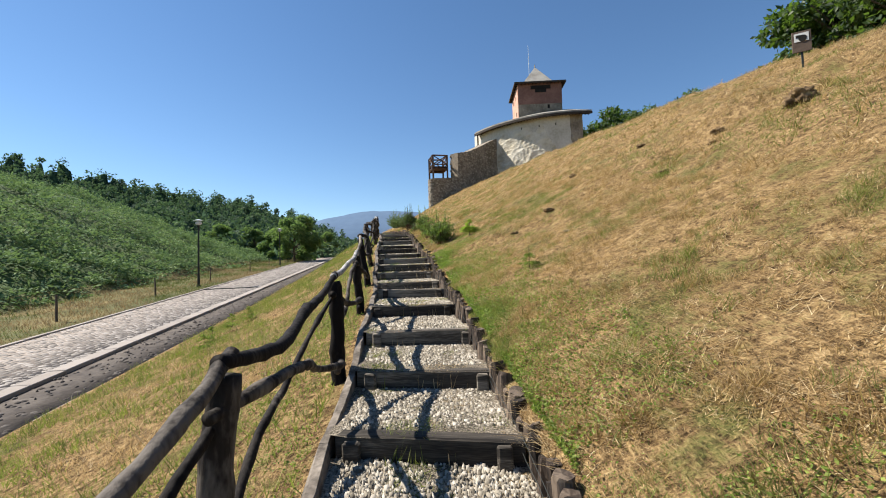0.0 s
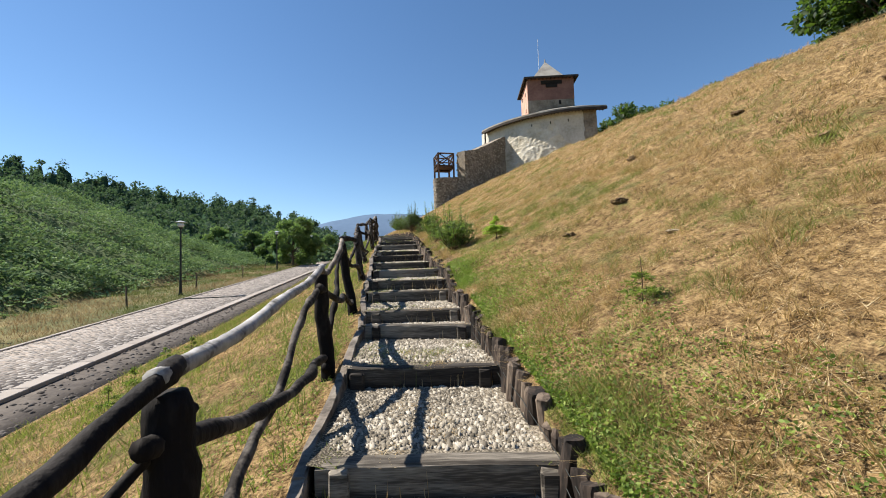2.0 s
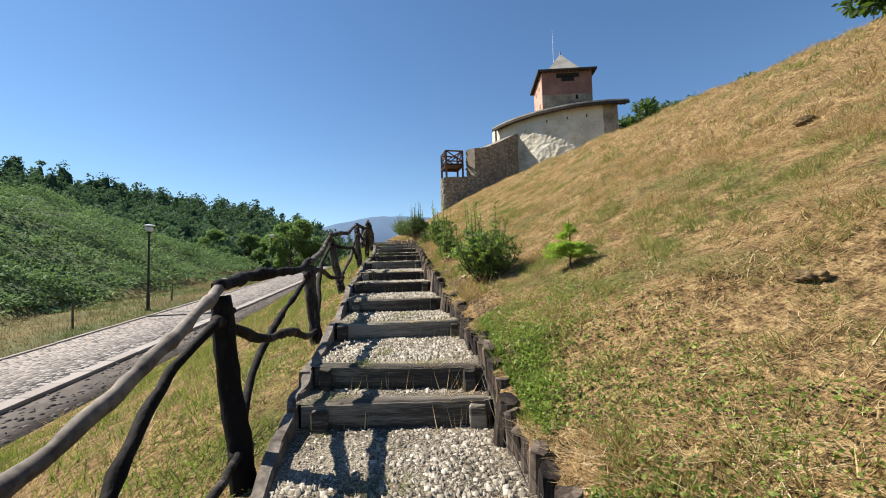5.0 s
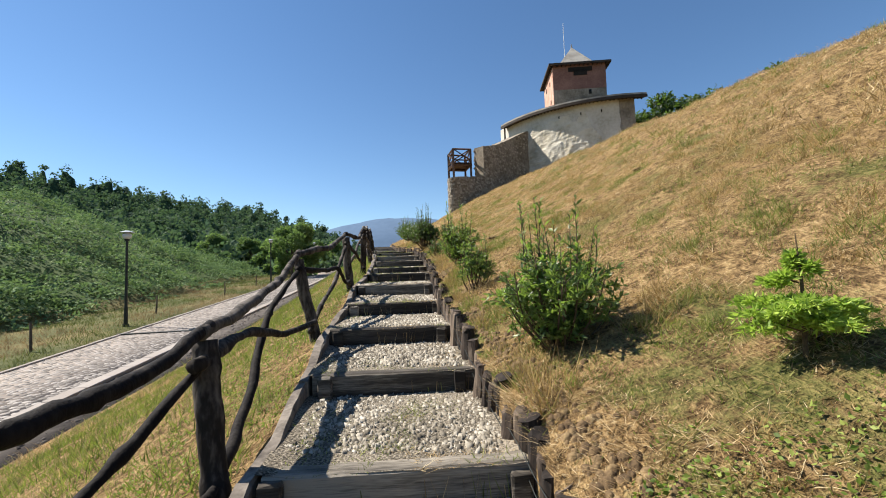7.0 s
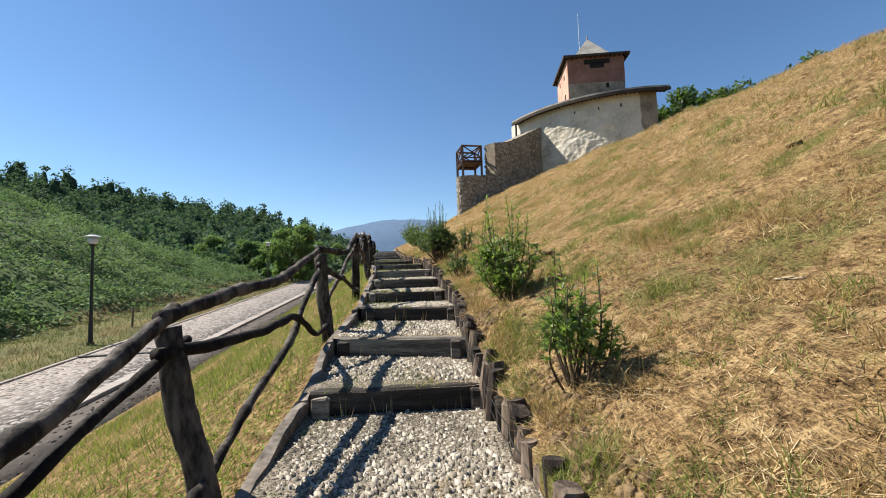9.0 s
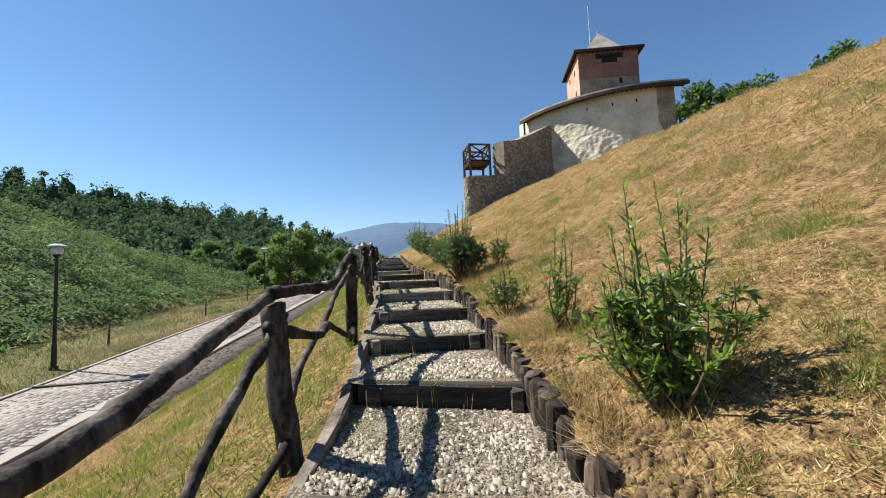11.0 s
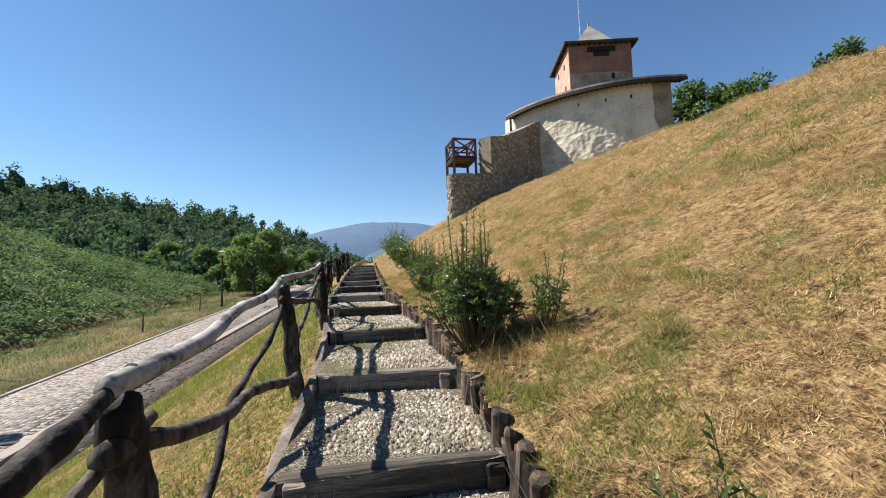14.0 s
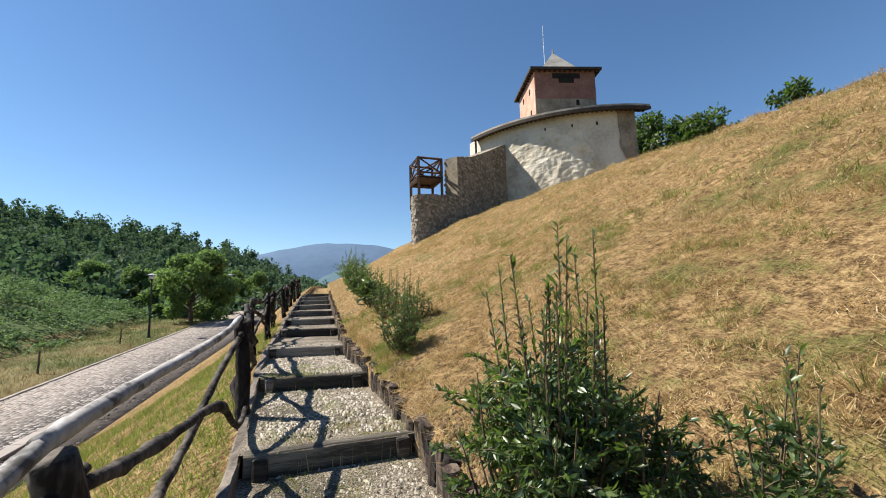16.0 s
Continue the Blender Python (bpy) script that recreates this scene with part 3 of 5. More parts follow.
def board(pts, wide, high, rng):
    """A rough squared timber through pts, its top edge at their height."""
    bm = bmesh.new()
    rings = []
    for i, p in enumerate(pts):
        d = (pts[min(i + 1, len(pts) - 1)] - pts[max(i - 1, 0)]).normalized()
        side = Vector((d.y, -d.x, 0)).normalized()
        j = lambda: rng.uniform(-0.006, 0.006)
        rings.append([bm.verts.new(p + side * (u * wide + j()) + Vector((0, 0, w * high + j())))
                      for u, w in ((-0.5, -1), (-0.5, -0.1), (-0.38, 0), (0.38, 0), (0.5, -0.1), (0.5, -1))])
    for a, b in zip(rings, rings[1:]):
        for j in range(6):
            bm.faces.new((a[j], a[(j + 1) % 6], b[(j + 1) % 6], b[j]))
    bm.faces.new(rings[0][::-1])
    bm.faces.new(rings[-1])
    bmesh.ops.recalc_face_normals(bm, faces=bm.faces)
    return bm


for i in range(-1, len(STEPS) - 1):
    rng = random.Random(100 + i)
    a = Vector((STEPS[i][0], STEPS[i][1], STEPS[i][4])) if i >= 0 else Vector((-0.35, 1.5, 0.05))
    b = Vector((STEPS[i + 1][0], STEPS[i + 1][1], STEPS[i + 1][4]))
    off = Vector((-0.085, 0, 0.0))
    p = [a + off + (b - a) * f + Vector((rng.uniform(-0.02, 0.02), 0, -0.03 + rng.uniform(-0.015, 0.02))) for f in (-0.03, 0.3, 0.65, 0.97)]
    part("timber", board(catmull(p, 3), rng.uniform(0.07, 0.09), 0.16, rng), M_grey, edging)

# palisade of short logs holding the slope
pal = tagged(empty("log_palisade"), "row of short bark-covered logs holding the slope", "palisade")
log_meshes = []
for k in range(6):
    rng = random.Random(200 + k)
    bm = bmesh.new()
    pts = [Vector((rng.uniform(-0.006, 0.006), rng.uniform(-0.006, 0.006), z)) for z in (-0.34, -0.15, -0.02)] + [Vector((rng.uniform(-0.01, 0.01), rng.uniform(-0.01, 0.01), 0.0))]
    r = rng.uniform(0.047, 0.063)
    tube(bm, pts, r * 1.05, r * 0.93, 9, 0.12, rng)
    me = bpy.data.meshes.new("log")
    bm.to_mesh(me)
    bm.free()
    me.materials.append(M_log)
    log_meshes.append(me)
RIGHT_EDGE = [(-3.0, 1.35), (1.0, 0.95), (2.5, 0.78)] + [(s[3], s[2] + 0.06) for s in STEPS]
rng = random.Random(5)
y, count = 1.2, 0
far_bm = bmesh.new()
while y < 42:
    x = float(interp(y, RIGHT_EDGE)) + rng.uniform(-0.02, 0.02)
    z = float(interp(y + 0.15, SZ)) + 0.09 + rng.uniform(-0.06, 0.06)
    m = Matrix.Translation((x + 0.01, y, z)) @ Euler((rng.uniform(-0.09, 0.09), rng.uniform(-0.05, 0.14), rng.uniform(0, 6))).to_matrix().to_4x4()
    if y < 33.0:
        ob = new("log", rng.choice(log_meshes))
        ob.parent = pal
        ob.matrix_local = m
        count += 1
    else:
        bmesh.ops.create_cone(far_bm, cap_ends=True, segments=6, radius1=0.05, radius2=0.046, depth=0.4, matrix=m @ Matrix.Translation((0, 0, -0.2)))
    y += rng.uniform(0.095, 0.125)
tagged(part("far_logs", far_bm, M_log, pal), kind="stuff")
for drop in (0.05, 0.13):
    rng = random.Random(int(drop * 1000))
    bm = bmesh.new()
    tube(bm, [Vector((float(interp(q, RIGHT_EDGE)) - 0.052 + rng.uniform(-0.006, 0.006), float(q), float(interp(q + 0.15, SZ)) + 0.05 - drop + rng.uniform(-0.012, 0.012)))
              for q in np.arange(1.3, 27, 0.22)], 0.0025, 0.0025, 4, 0, rng)
    part("wire", bm, M_metal, pal, "thin dark binding wire")

# ---- rustic fence ----
# top of each post, then the foot's plan position
POSTS = [(-0.35, -2.3, 0.42), (-0.5, 0.05, 0.74), (-0.7, 2.52, 1.12), (-0.95, 4.98, 1.43), (-1.3, 7.5, 1.77), (-1.74, 9.83, 2.23), (-2.05, 12.01, 2.45), (-2.61, 14.59, 2.98),
         (-2.78, 17.06, 3.46), (-3.07, 19.51, 3.87), (-3.59, 21.95, 4.18), (-4.16, 24.83, 4.45), (-4.64, 26.3, 4.47)]
FEET = {2: (-0.76, 2.5), 3: (-0.92, 5.02), 4: (-1.27, 7.56), 5: (-1.57, 9.8), 6: (-1.9, 11.9), 7: (-2.44, 14.7), 8: (-2.76, 17.25), 9: (-3.2, 19.9), 10: (-3.52, 22.2), 11: (-4.06, 24.78)}
y = 28.6
while y < 47:
    cxy = center(y)
    POSTS.append((cxy[0] - 1.0 + random.uniform(-0.06, 0.06), y, cxy[1] + 0.72 + random.uniform(-0.05, 0.05)))
    y += random.uniform(1.9, 2.4)
BIRCH = {3, 9, 10}
DIPS = {4: (-0.13, -0.2, -0.08), 7: (0.0, -0.05, -0.04), 8: (-0.06, -0.13, -0.09)}
fence = tagged(empty("rustic_fence"), "rustic fence of dark crooked branches with some pale birch rails", "fence")
bases = []
for i, (x, y, z) in enumerate(POSTS):
    rng = random.Random(300 + i)
    bx, by = x - rng.uniform(-0.1, 0.06), y + rng.uniform(-0.06, 0.06)
    bx, by = FEET.get(i, (bx, by))
    bz = float(ground_z(bx, by)) - 0.15
    bases.append(Vector((bx, by, bz)))
    bm = bmesh.new()
    top = Vector((x, y, z - 0.03))
    b = bases[-1]
    pts = [b, b.lerp(top, 0.3) + Vector((rng.uniform(-0.02, 0.02), rng.uniform(-0.02, 0.02), 0)), b.lerp(top, 0.65) + Vector((rng.uniform(-0.02, 0.02), rng.uniform(-0.02, 0.02), 0)), top]
    tube(bm, catmull(pts, 7), rng.uniform(0.07, 0.08) if i < 4 else rng.uniform(0.062, 0.072), rng.uniform(0.055, 0.064), 12, 0.06, rng, True, 0.14)
    part("post", bm, M_pole, fence, smooth=True)
for i in range(len(POSTS) - 1):
    rng = random.Random(400 + i)
    a, b = Vector(POSTS[i]), Vector(POSTS[i + 1])
    d = b - a
    over = 0.025
    amp = 0.35 if i in BIRCH else 1.0
    bend = [Vector((rng.uniform(-0.06, 0.06), 0, rng.uniform(-0.11, 0.03))) * amp for _ in range(3)]
    if i in DIPS:
        bend = [Vector((q.x, 0, z)) for q, z in zip(bend, DIPS[i])]
    pts = [a - d * over + Vector((0, 0, 0.03)), a.lerp(b, 0.25) + bend[0], a.lerp(b, 0.5) + bend[1], a.lerp(b, 0.75) + bend[2], b + d * over + Vector((0, 0, 0.035))]
    bm = bmesh.new()
    tube(bm, catmull(pts, 12), rng.uniform(0.034, 0.04) * (0.85 if i in BIRCH else 1), rng.uniform(0.027, 0.034) * (0.85 if i in BIRCH else 1), 10, 0.09, rng, True, 0.08 if i in BIRCH else 0.28)
    part("rail", bm, M_birch if i in BIRCH else M_grey if i == 4 else M_pole, fence, "pale birch rail" if i in BIRCH else "smooth grey-brown bent rail" if i == 4 else "", smooth=True)
    # crossing braces of each bay
    la, lb = bases[i].lerp(a, 0.28), bases[i + 1].lerp(b, 0.3)
    ua, ub = bases[i].lerp(a, 0.86), bases[i + 1].lerp(b, 0.86)
    for j, (p, q) in enumerate(((la, ub), (ua, lb))):
        k = [p.lerp(q, f) + Vector((rng.uniform(-0.05, 0.05) + (0.06 if j else -0.05), rng.uniform(-0.11, 0.11), rng.uniform(-0.11, 0.11))) for f in (0.25, 0.5, 0.75)]
        ext = (q - p) * 0.05
        bm = bmesh.new()
        tube(bm, catmull([p - ext, *k, q + ext], 10), rng.uniform(0.027, 0.036), rng.uniform(0.019, 0.027), 9, 0.08, rng, True, 0.32)
        part("brace", bm, M_pole, fence, smooth=True)


# ---- castle ----
BC, BR, EAVE = Vector((16.7, 68.0, 0)), 13.85, 20.75
B0, B1 = math.radians(203), math.radians(271.6)
castle = tagged(empty("castle"), "small hilltop castle with plastered bastion and red tower", "castle")


def ring(bm, c, r0, r1, z00, z01, z10, z11, a0, a1, n):
    """A curved wall or roof: inner radius r0 with heights z00..z01, outer r1 with z10..z11."""
    rows = []
    for i in range(n + 1):
        a = a0 + (a1 - a0) * i / n
        e = Vector((math.cos(a), math.sin(a), 0))
        rows.append([bm.verts.new(c + e * r + Vector((0, 0, z))) for r, z in ((r0, z00), (r0, z01), (r1, z11), (r1, z10))])
    for p, q in zip(rows, rows[1:]):
        for j in range(4):
            bm.faces.new((p[j], p[(j + 1) % 4], q[(j + 1) % 4], q[j]))
    if abs(a1 - a0) < 6.28:
        bm.faces.new(rows[0])
        bm.faces.new(rows[-1][::-1])
    bmesh.ops.recalc_face_normals(bm, faces=bm.faces)


bm = bmesh.new()
ring(bm, BC, BR - 1.0, BR, 9.0, EAVE, 9.0, EAVE, B0, B1, 72)
bastion = part("bastion_wall", bm, M_plaster, castle, "pale lime-plastered curved wall", smooth=False)
END = BC + Vector((math.cos(B1), math.sin(B1), 0)) * BR
BACK = Matrix.Translation(END) @ Matrix.Rotation(math.radians(-17), 4, "Z")
bm = bmesh.new()
box(bm, (-0.52, 7.0, 14.85), (1.0, 13.9, 11.8), BACK, 0.05)
part("flank_wall", bm, M_stone, castle, "bare rubble stone wall returning behind the bastion")


def patch(name, r, a0, a1, zlo, zhi, edge, material, label, lump=0.05, na=70, nz=40):
    """A skin of rougher plaster or bare stone on the curved wall, with a ragged edge."""
    bm = bmesh.new()
    vs = {}
    for i in range(na + 1):
        for j in range(nz + 1):
            a, z = a0 + (a1 - a0) * i / na, zlo + (zhi - zlo) * j / nz
            rr = r + lump * (noise.noise((a * 14, z * 1.1, 3)) + 0.6 * noise.noise((a * 34, z * 3.1, 7)))
            vs[i, j] = bm.verts.new((BC.x + rr * math.cos(a), BC.y + rr * math.sin(a), z))
    for i in range(na):
        for j in range(nz):
            u, w = (i + 0.5) / na, (j + 0.5) / nz
            if edge(u, w):
                bm.faces.new((vs[i, j], vs[i + 1, j], vs[i + 1, j + 1], vs[i, j + 1]))
    bmesh.ops.delete(bm, geom=[v for v in bm.verts if not v.link_faces], context="VERTS")
    bmesh.ops.recalc_face_normals(bm, faces=bm.faces)
    return part(name, bm, material, bastion, label)


A0, A1 = math.radians(222), math.radians(262)
patch("rough_plaster", BR + 0.07, A0, A1, 11.5, 19.6,
      lambda u, w: w < 0.98 - 0.10 * abs(u - 0.55) - 0.55 * max(0, u - 0.72) / 0.28 + 0.09 * noise.noise((u * 9, w * 5, 1)) - 0.25 * max(0, 0.12 - u) / 0.12,
      M_rough, "rough sunlit thrown plaster with a ragged edge", 0.09)
patch("bare_stone", BR + 0.05, math.radians(264.5), math.radians(271.7), 12, EAVE - 0.05,
      lambda u, w: u > 0.12 + 0.34 * max(0, 0.62 - w) / 0.2 + 0.1 * noise.noise((w * 9, 2, 2)),
      M_stone, "bare rubble stone where plaster has fallen", 0.07)
for a, z in ((240, 19.55), (249.5, 19.5), (258, 19.5)):
    bm = bmesh.new()
    a = math.radians(a)
    box(bm, (BR - 0.1, 0, z), (0.4, 0.12, 0.3), Matrix.Translation(BC) @ Matrix.Rotation(a, 4, "Z"), 0.01)
    part("arrow_slit", bm, M_black, bastion, "small dark slit opening")
bm = bmesh.new()
ring(bm, BC, BR - 6.5, BR + 0.8, EAVE + 2.75, EAVE + 2.9, EAVE - 0.12, EAVE + 0.06, math.radians(209), math.radians(275.5), 72)
broof = part("bastion_roof", bm, M_shingle, castle, "low shingled ring roof")
bm = bmesh.new()
ring(bm, BC, BR - 0.6, BR + 0.85, EAVE - 0.02, EAVE + 0.1, EAVE - 0.42, EAVE - 0.13, math.radians(208.8), math.radians(275.7), 72)
part("eave", bm, M_eave, broof, "dark timber eave boards")
for k in range(40):
    a = math.radians(210 + 65 * k / 39)
    bm = bmesh.new()
    box(bm, (BR + 0.35, 0, EAVE - 0.22), (0.85, 0.1, 0.14), Matrix.Translation(BC) @ Matrix.Rotation(a, 4, "Z"), 0)
    part("rafter", bm, M_eave, broof)

bm = bmesh.new()
tube(bm, [BC + Vector((math.cos(math.radians(209.6)), math.sin(math.radians(209.6)), 0)) * (BR + 0.4) + Vector((0, 0, z)) for z in (17.6, EAVE - 0.15)], 0.12, 0.1, 6, 0)
part("eave_post", bm, M_eave, castle, "dark post under the roof's end")

# tower
TC, TW, TROT = Vector((12.9, 61.3, 0)), 5.9, math.radians(-1.0)
TM = Matrix.Translation(TC) @ Matrix.Rotation(TROT, 4, "Z")
bm = bmesh.new()
box(bm, (0, 0, 17.2), (TW, TW, 13.0), TM)
tower = part("tower_base", bm, M_stone, castle, "grey rubble stone lower tower wall")
bm = bmesh.new()
box(bm, (0, 0, 25.25), (TW + 0.03, TW + 0.03, 3.1), TM)
tower2 = part("tower_wall", bm, M_brick, castle, "red plastered upper tower wall")
bm = bmesh.new()
box(bm, (-TW / 2 - 0.02, 0, 24.2), (0.13, TW - 0.02, 5.2), TM)
part("side_plaster", bm, M_pink, tower2, "pale pink plaster on the tower's left side")
bm = bmesh.new()
box(bm, (0.1, -TW / 2 + 0.1, 25.6), (1.5, 0.36, 0.6), TM)
box(bm, (0.1, -TW / 2 + 0.1, 26.0), (2.7, 0.36, 0.5), TM)
part("window_opening", bm, M_black, tower2, "dark wide lookout opening")
for dy, dz in ((-1.4, 22.9), (-1.2, 25.2), (1.2, 25.4)):
    bm = bmesh.new()
    box(bm, (-TW / 2 - 0.03, dy, dz), (0.2, 0.3, 0.5), TM)
    part("window_opening", bm, M_black, tower2)
bm = bmesh.new()
box(bm, (1.1, -TW / 2 - 0.0, 23.3), (0.3, 0.12, 0.5), TM)
part("window_opening", bm, M_black, tower2)
# pyramid roof with broad eaves
E0 = TW / 2 + 0.5
bm = bmesh.new()
prof = [(E0, 26.62), (2.0, 27.25), (0.05, 30.15)]
for (ra, za), (rb, zb) in zip(prof, prof[1:]):
    ca = [(-ra, -ra), (ra, -ra), (ra, ra), (-ra, ra)]
    cb = [(-rb, -rb), (rb, -rb), (rb, rb), (-rb, rb)]
    for j in range(4):
        k = (j + 1) % 4
        bm.faces.new([bm.verts.new(TM @ Vector((*p, z))) for p, z in ((ca[j], za), (ca[k], za), (cb[k], zb), (cb[j], zb))])
bmesh.ops.remove_doubles(bm, verts=bm.verts, dist=0.001)
bmesh.ops.recalc_face_normals(bm, faces=bm.faces)
troof = part("tower_roof", bm, M_shingle, castle, "steep grey shingled pyramid roof")
bm = bmesh.new()
for sx_, sy_, w_, d_ in ((0, -1, 2 * E0, 0.06), (0, 1, 2 * E0, 0.06), (-1, 0, 0.06, 2 * E0), (1, 0, 0.06, 2 * E0)):
    box(bm, (sx_ * E0, sy_ * E0, 26.56), (w_ + 0.04, d_ + 0.04, 0.22), TM)
part("fascia", bm, M_eave, troof, "dark fascia boards")
bm = bmesh.new()
vs = [bm.verts.new(TM @ Vector((x, y, z))) for x, y, z in ((-E0, -E0, 26.46), (E0, -E0, 26.46), (E0, E0, 26.46), (-E0, E0, 26.46), (-2.6, -2.6, 26.75), (2.6, -2.6, 26.75), (2.6, 2.6, 26.75), (-2.6, 2.6, 26.75))]
for j in range(4):
    bm.faces.new((vs[j], vs[(j + 1) % 4], vs[4 + (j + 1) % 4], vs[4 + j]))
part("soffit", bm, M_eave, troof, "dark boarded underside of the eaves")
for j in range(4):
    for k in range(13):
        bm = bmesh.new()
        box(bm, ((k - 6) * 0.5, -TW / 2 - 0.24, 26.46), (0.1, 0.5, 0.12), TM @ Matrix.Rotation(j * math.pi / 2, 4, "Z") )
        part("rafter", bm, M_eave, troof)
bm = bmesh.new()
tube(bm, [TC + Vector((0, 0, 29.95)), TC + Vector((0, 0, 30.6))], 0.12, 0.05, 8, 0)
part("finial", bm, M_shingle, troof, "small metal finial")
bm = bmesh.new()
tube(bm, [TC + Vector((-0.75, 0.5, 28.7)), TC + Vector((-0.75, 0.5, 33.7))], 0.035, 0.02, 6, 0)
part("lightning_rod", bm, M_white, troof, "thin pale lightning rod")

# curtain wall from the bastion to the timber lookout
CW = [(6.3, 59.6, 19.35), (4.6, 57.8, 18.3), (3.0, 55.4, 17.0), (1.6, 53.3, 15.9), (0.3, 51.6, 15.3)]
LOW = [(1.2, 51.0, 12.4), (-0.2, 49.4, 12.0), (-1.3, 48.35, 11.8), (-2.0, 48.15, 11.7), (-2.3, 48.8, 11.7), (-2.1, 50.3, 11.7)]


def wall_run(pts, thick, zlo, name, label):
    bm = bmesh.new()
    rows = []
    fine = catmull([(x, y, z) for x, y, z in pts], 6)
    for i, p in enumerate(fine):
        d = fine[min(i + 1, len(fine) - 1)] - fine[max(i - 1, 0)]
        nrm = Vector((-d.y, d.x, 0)).normalized()
        top = p.z + 0.1 * noise.noise((i * 0.9, 5, 5))
        o = 0.05 * noise.noise((i * 0.7, 1, 9))
        rows.append([bm.verts.new(Vector((p.x, p.y, z)) + nrm * (w + o)) for w, z in ((0, zlo), (0, top), (-thick, top), (-thick, zlo))])
    for a, b in zip(rows, rows[1:]):
        for j in range(4):
            bm.faces.new((a[j], a[(j + 1) % 4], b[(j + 1) % 4], b[j]))
    bm.faces.new(rows[0])
    bm.faces.new(rows[-1][::-1])
    bmesh.ops.recalc_face_normals(bm, faces=bm.faces)
    return part(name, bm, M_stone, castle, label), fine


w1, line1 = wall_run(CW, -1.1, 5.0, "curtain_wall", "brown rubble stone curtain wall with stepped top")
w2, line2 = wall_run(LOW, 0.9, 4.0, "low_wall", "low rounded rubble wall under the lookout")


def wall_stones(line, count, zlo, seed, parent, inner):
    """Uneven stones standing proud of a rubble wall, both faces."""
    r = np.random.RandomState(seed)
    bm = bmesh.new()
    for _ in range(count):
        f = r.rand() * (len(line) - 1.001)
        i = int(f)
        p = line[i].lerp(line[i + 1], f - i)
        d = line[i + 1] - line[i]
        d.z = 0
        nrm = Vector((-d.y, d.x, 0)).normalized()
        z = zlo + (p.z - zlo - 0.1) * r.rand()
        off = 0.0 if r.rand() < 0.6 else inner
        m = Matrix.Translation(Vector((p.x, p.y, z)) + nrm * off) @ Matrix.Rotation(math.atan2(d.y, d.x) + r.uniform(-0.1, 0.1), 4, "Z") @ Matrix.Rotation(r.uniform(-0.3, 0.3), 4, "Y")
        box(bm, (0, 0, 0), (r.uniform(0.13, 0.34), r.uniform(0.05, 0.1), r.uniform(0.09, 0.19)), m)
    for v in bm.verts:
        v.co += Vector(r.uniform(-0.02, 0.02, 3))
    tagged(part("stonework", bm, M_ashlar, parent, "uneven brown rubble stones"), kind="stuff")


wall_stones(line1, 2600, 9.5, 1, w1, 1.1)
wall_stones(line2, 1400, 7.5, 2, w2, -0.9)

# timber lookout
lookout = tagged(empty("timber_lookout"), "brown timber lookout platform with crossed railings on the wall", "lookout")
U = Vector((0.966, 0.259, 0)).normalized()
V = Vector((-0.259, 0.966, 0)).normalized()
LO = Vector((-1.2, 50.75, 0))
HU, HV, ZB, ZP, ZT = 0.85, 1.05, 11.8, 13.35, 14.8


def beam(name, a, b, w, parent, material=M_deck):
    bm = bmesh.new()
    tube(bm, [a, b], w * 0.7, w * 0.7, 4, 0)
    return part(name, bm, material, parent)


corners = [LO + U * (HU * p) + V * (HV * q) for p, q in ((-1, -1), (1, -1), (1, 1), (-1, 1))]
for c in corners:
    beam("post", c + Vector((0, 0, ZB - 0.4)), c + Vector((0, 0, ZT)), 0.17, lookout)
for j in range(4):
    a, b = corners[j], corners[(j + 1) % 4]
    za, zb, zm = Vector((0, 0, ZT - 0.05)), Vector((0, 0, ZP + 0.35)), Vector((0, 0, ZP - 0.1))
    beam("handrail", a + za, b + za, 0.13, lookout)
    beam("lower_rail", a + zb, b + zb, 0.1, lookout)
    beam("joist", a + zm, b + zm, 0.2, lookout)
    beam("brace", a + za, b + zb, 0.09, lookout)
    beam("brace", a + zb, b + za, 0.09, lookout)
for k in range(14):
    bm = bmesh.new()
    q = LO + U * (HU * (k / 6.5 - 1))
    box(bm, (0, 0, 0), (0.11, 2 * HV + 0.4, 0.06), Matrix.Translation(q + Vector((0, 0, ZP + 0.03 - 0.0 * k))) @ Matrix.Rotation(math.atan2(U.y, U.x), 4, "Z"))
    part("floor_board", bm, M_deck, lookout)


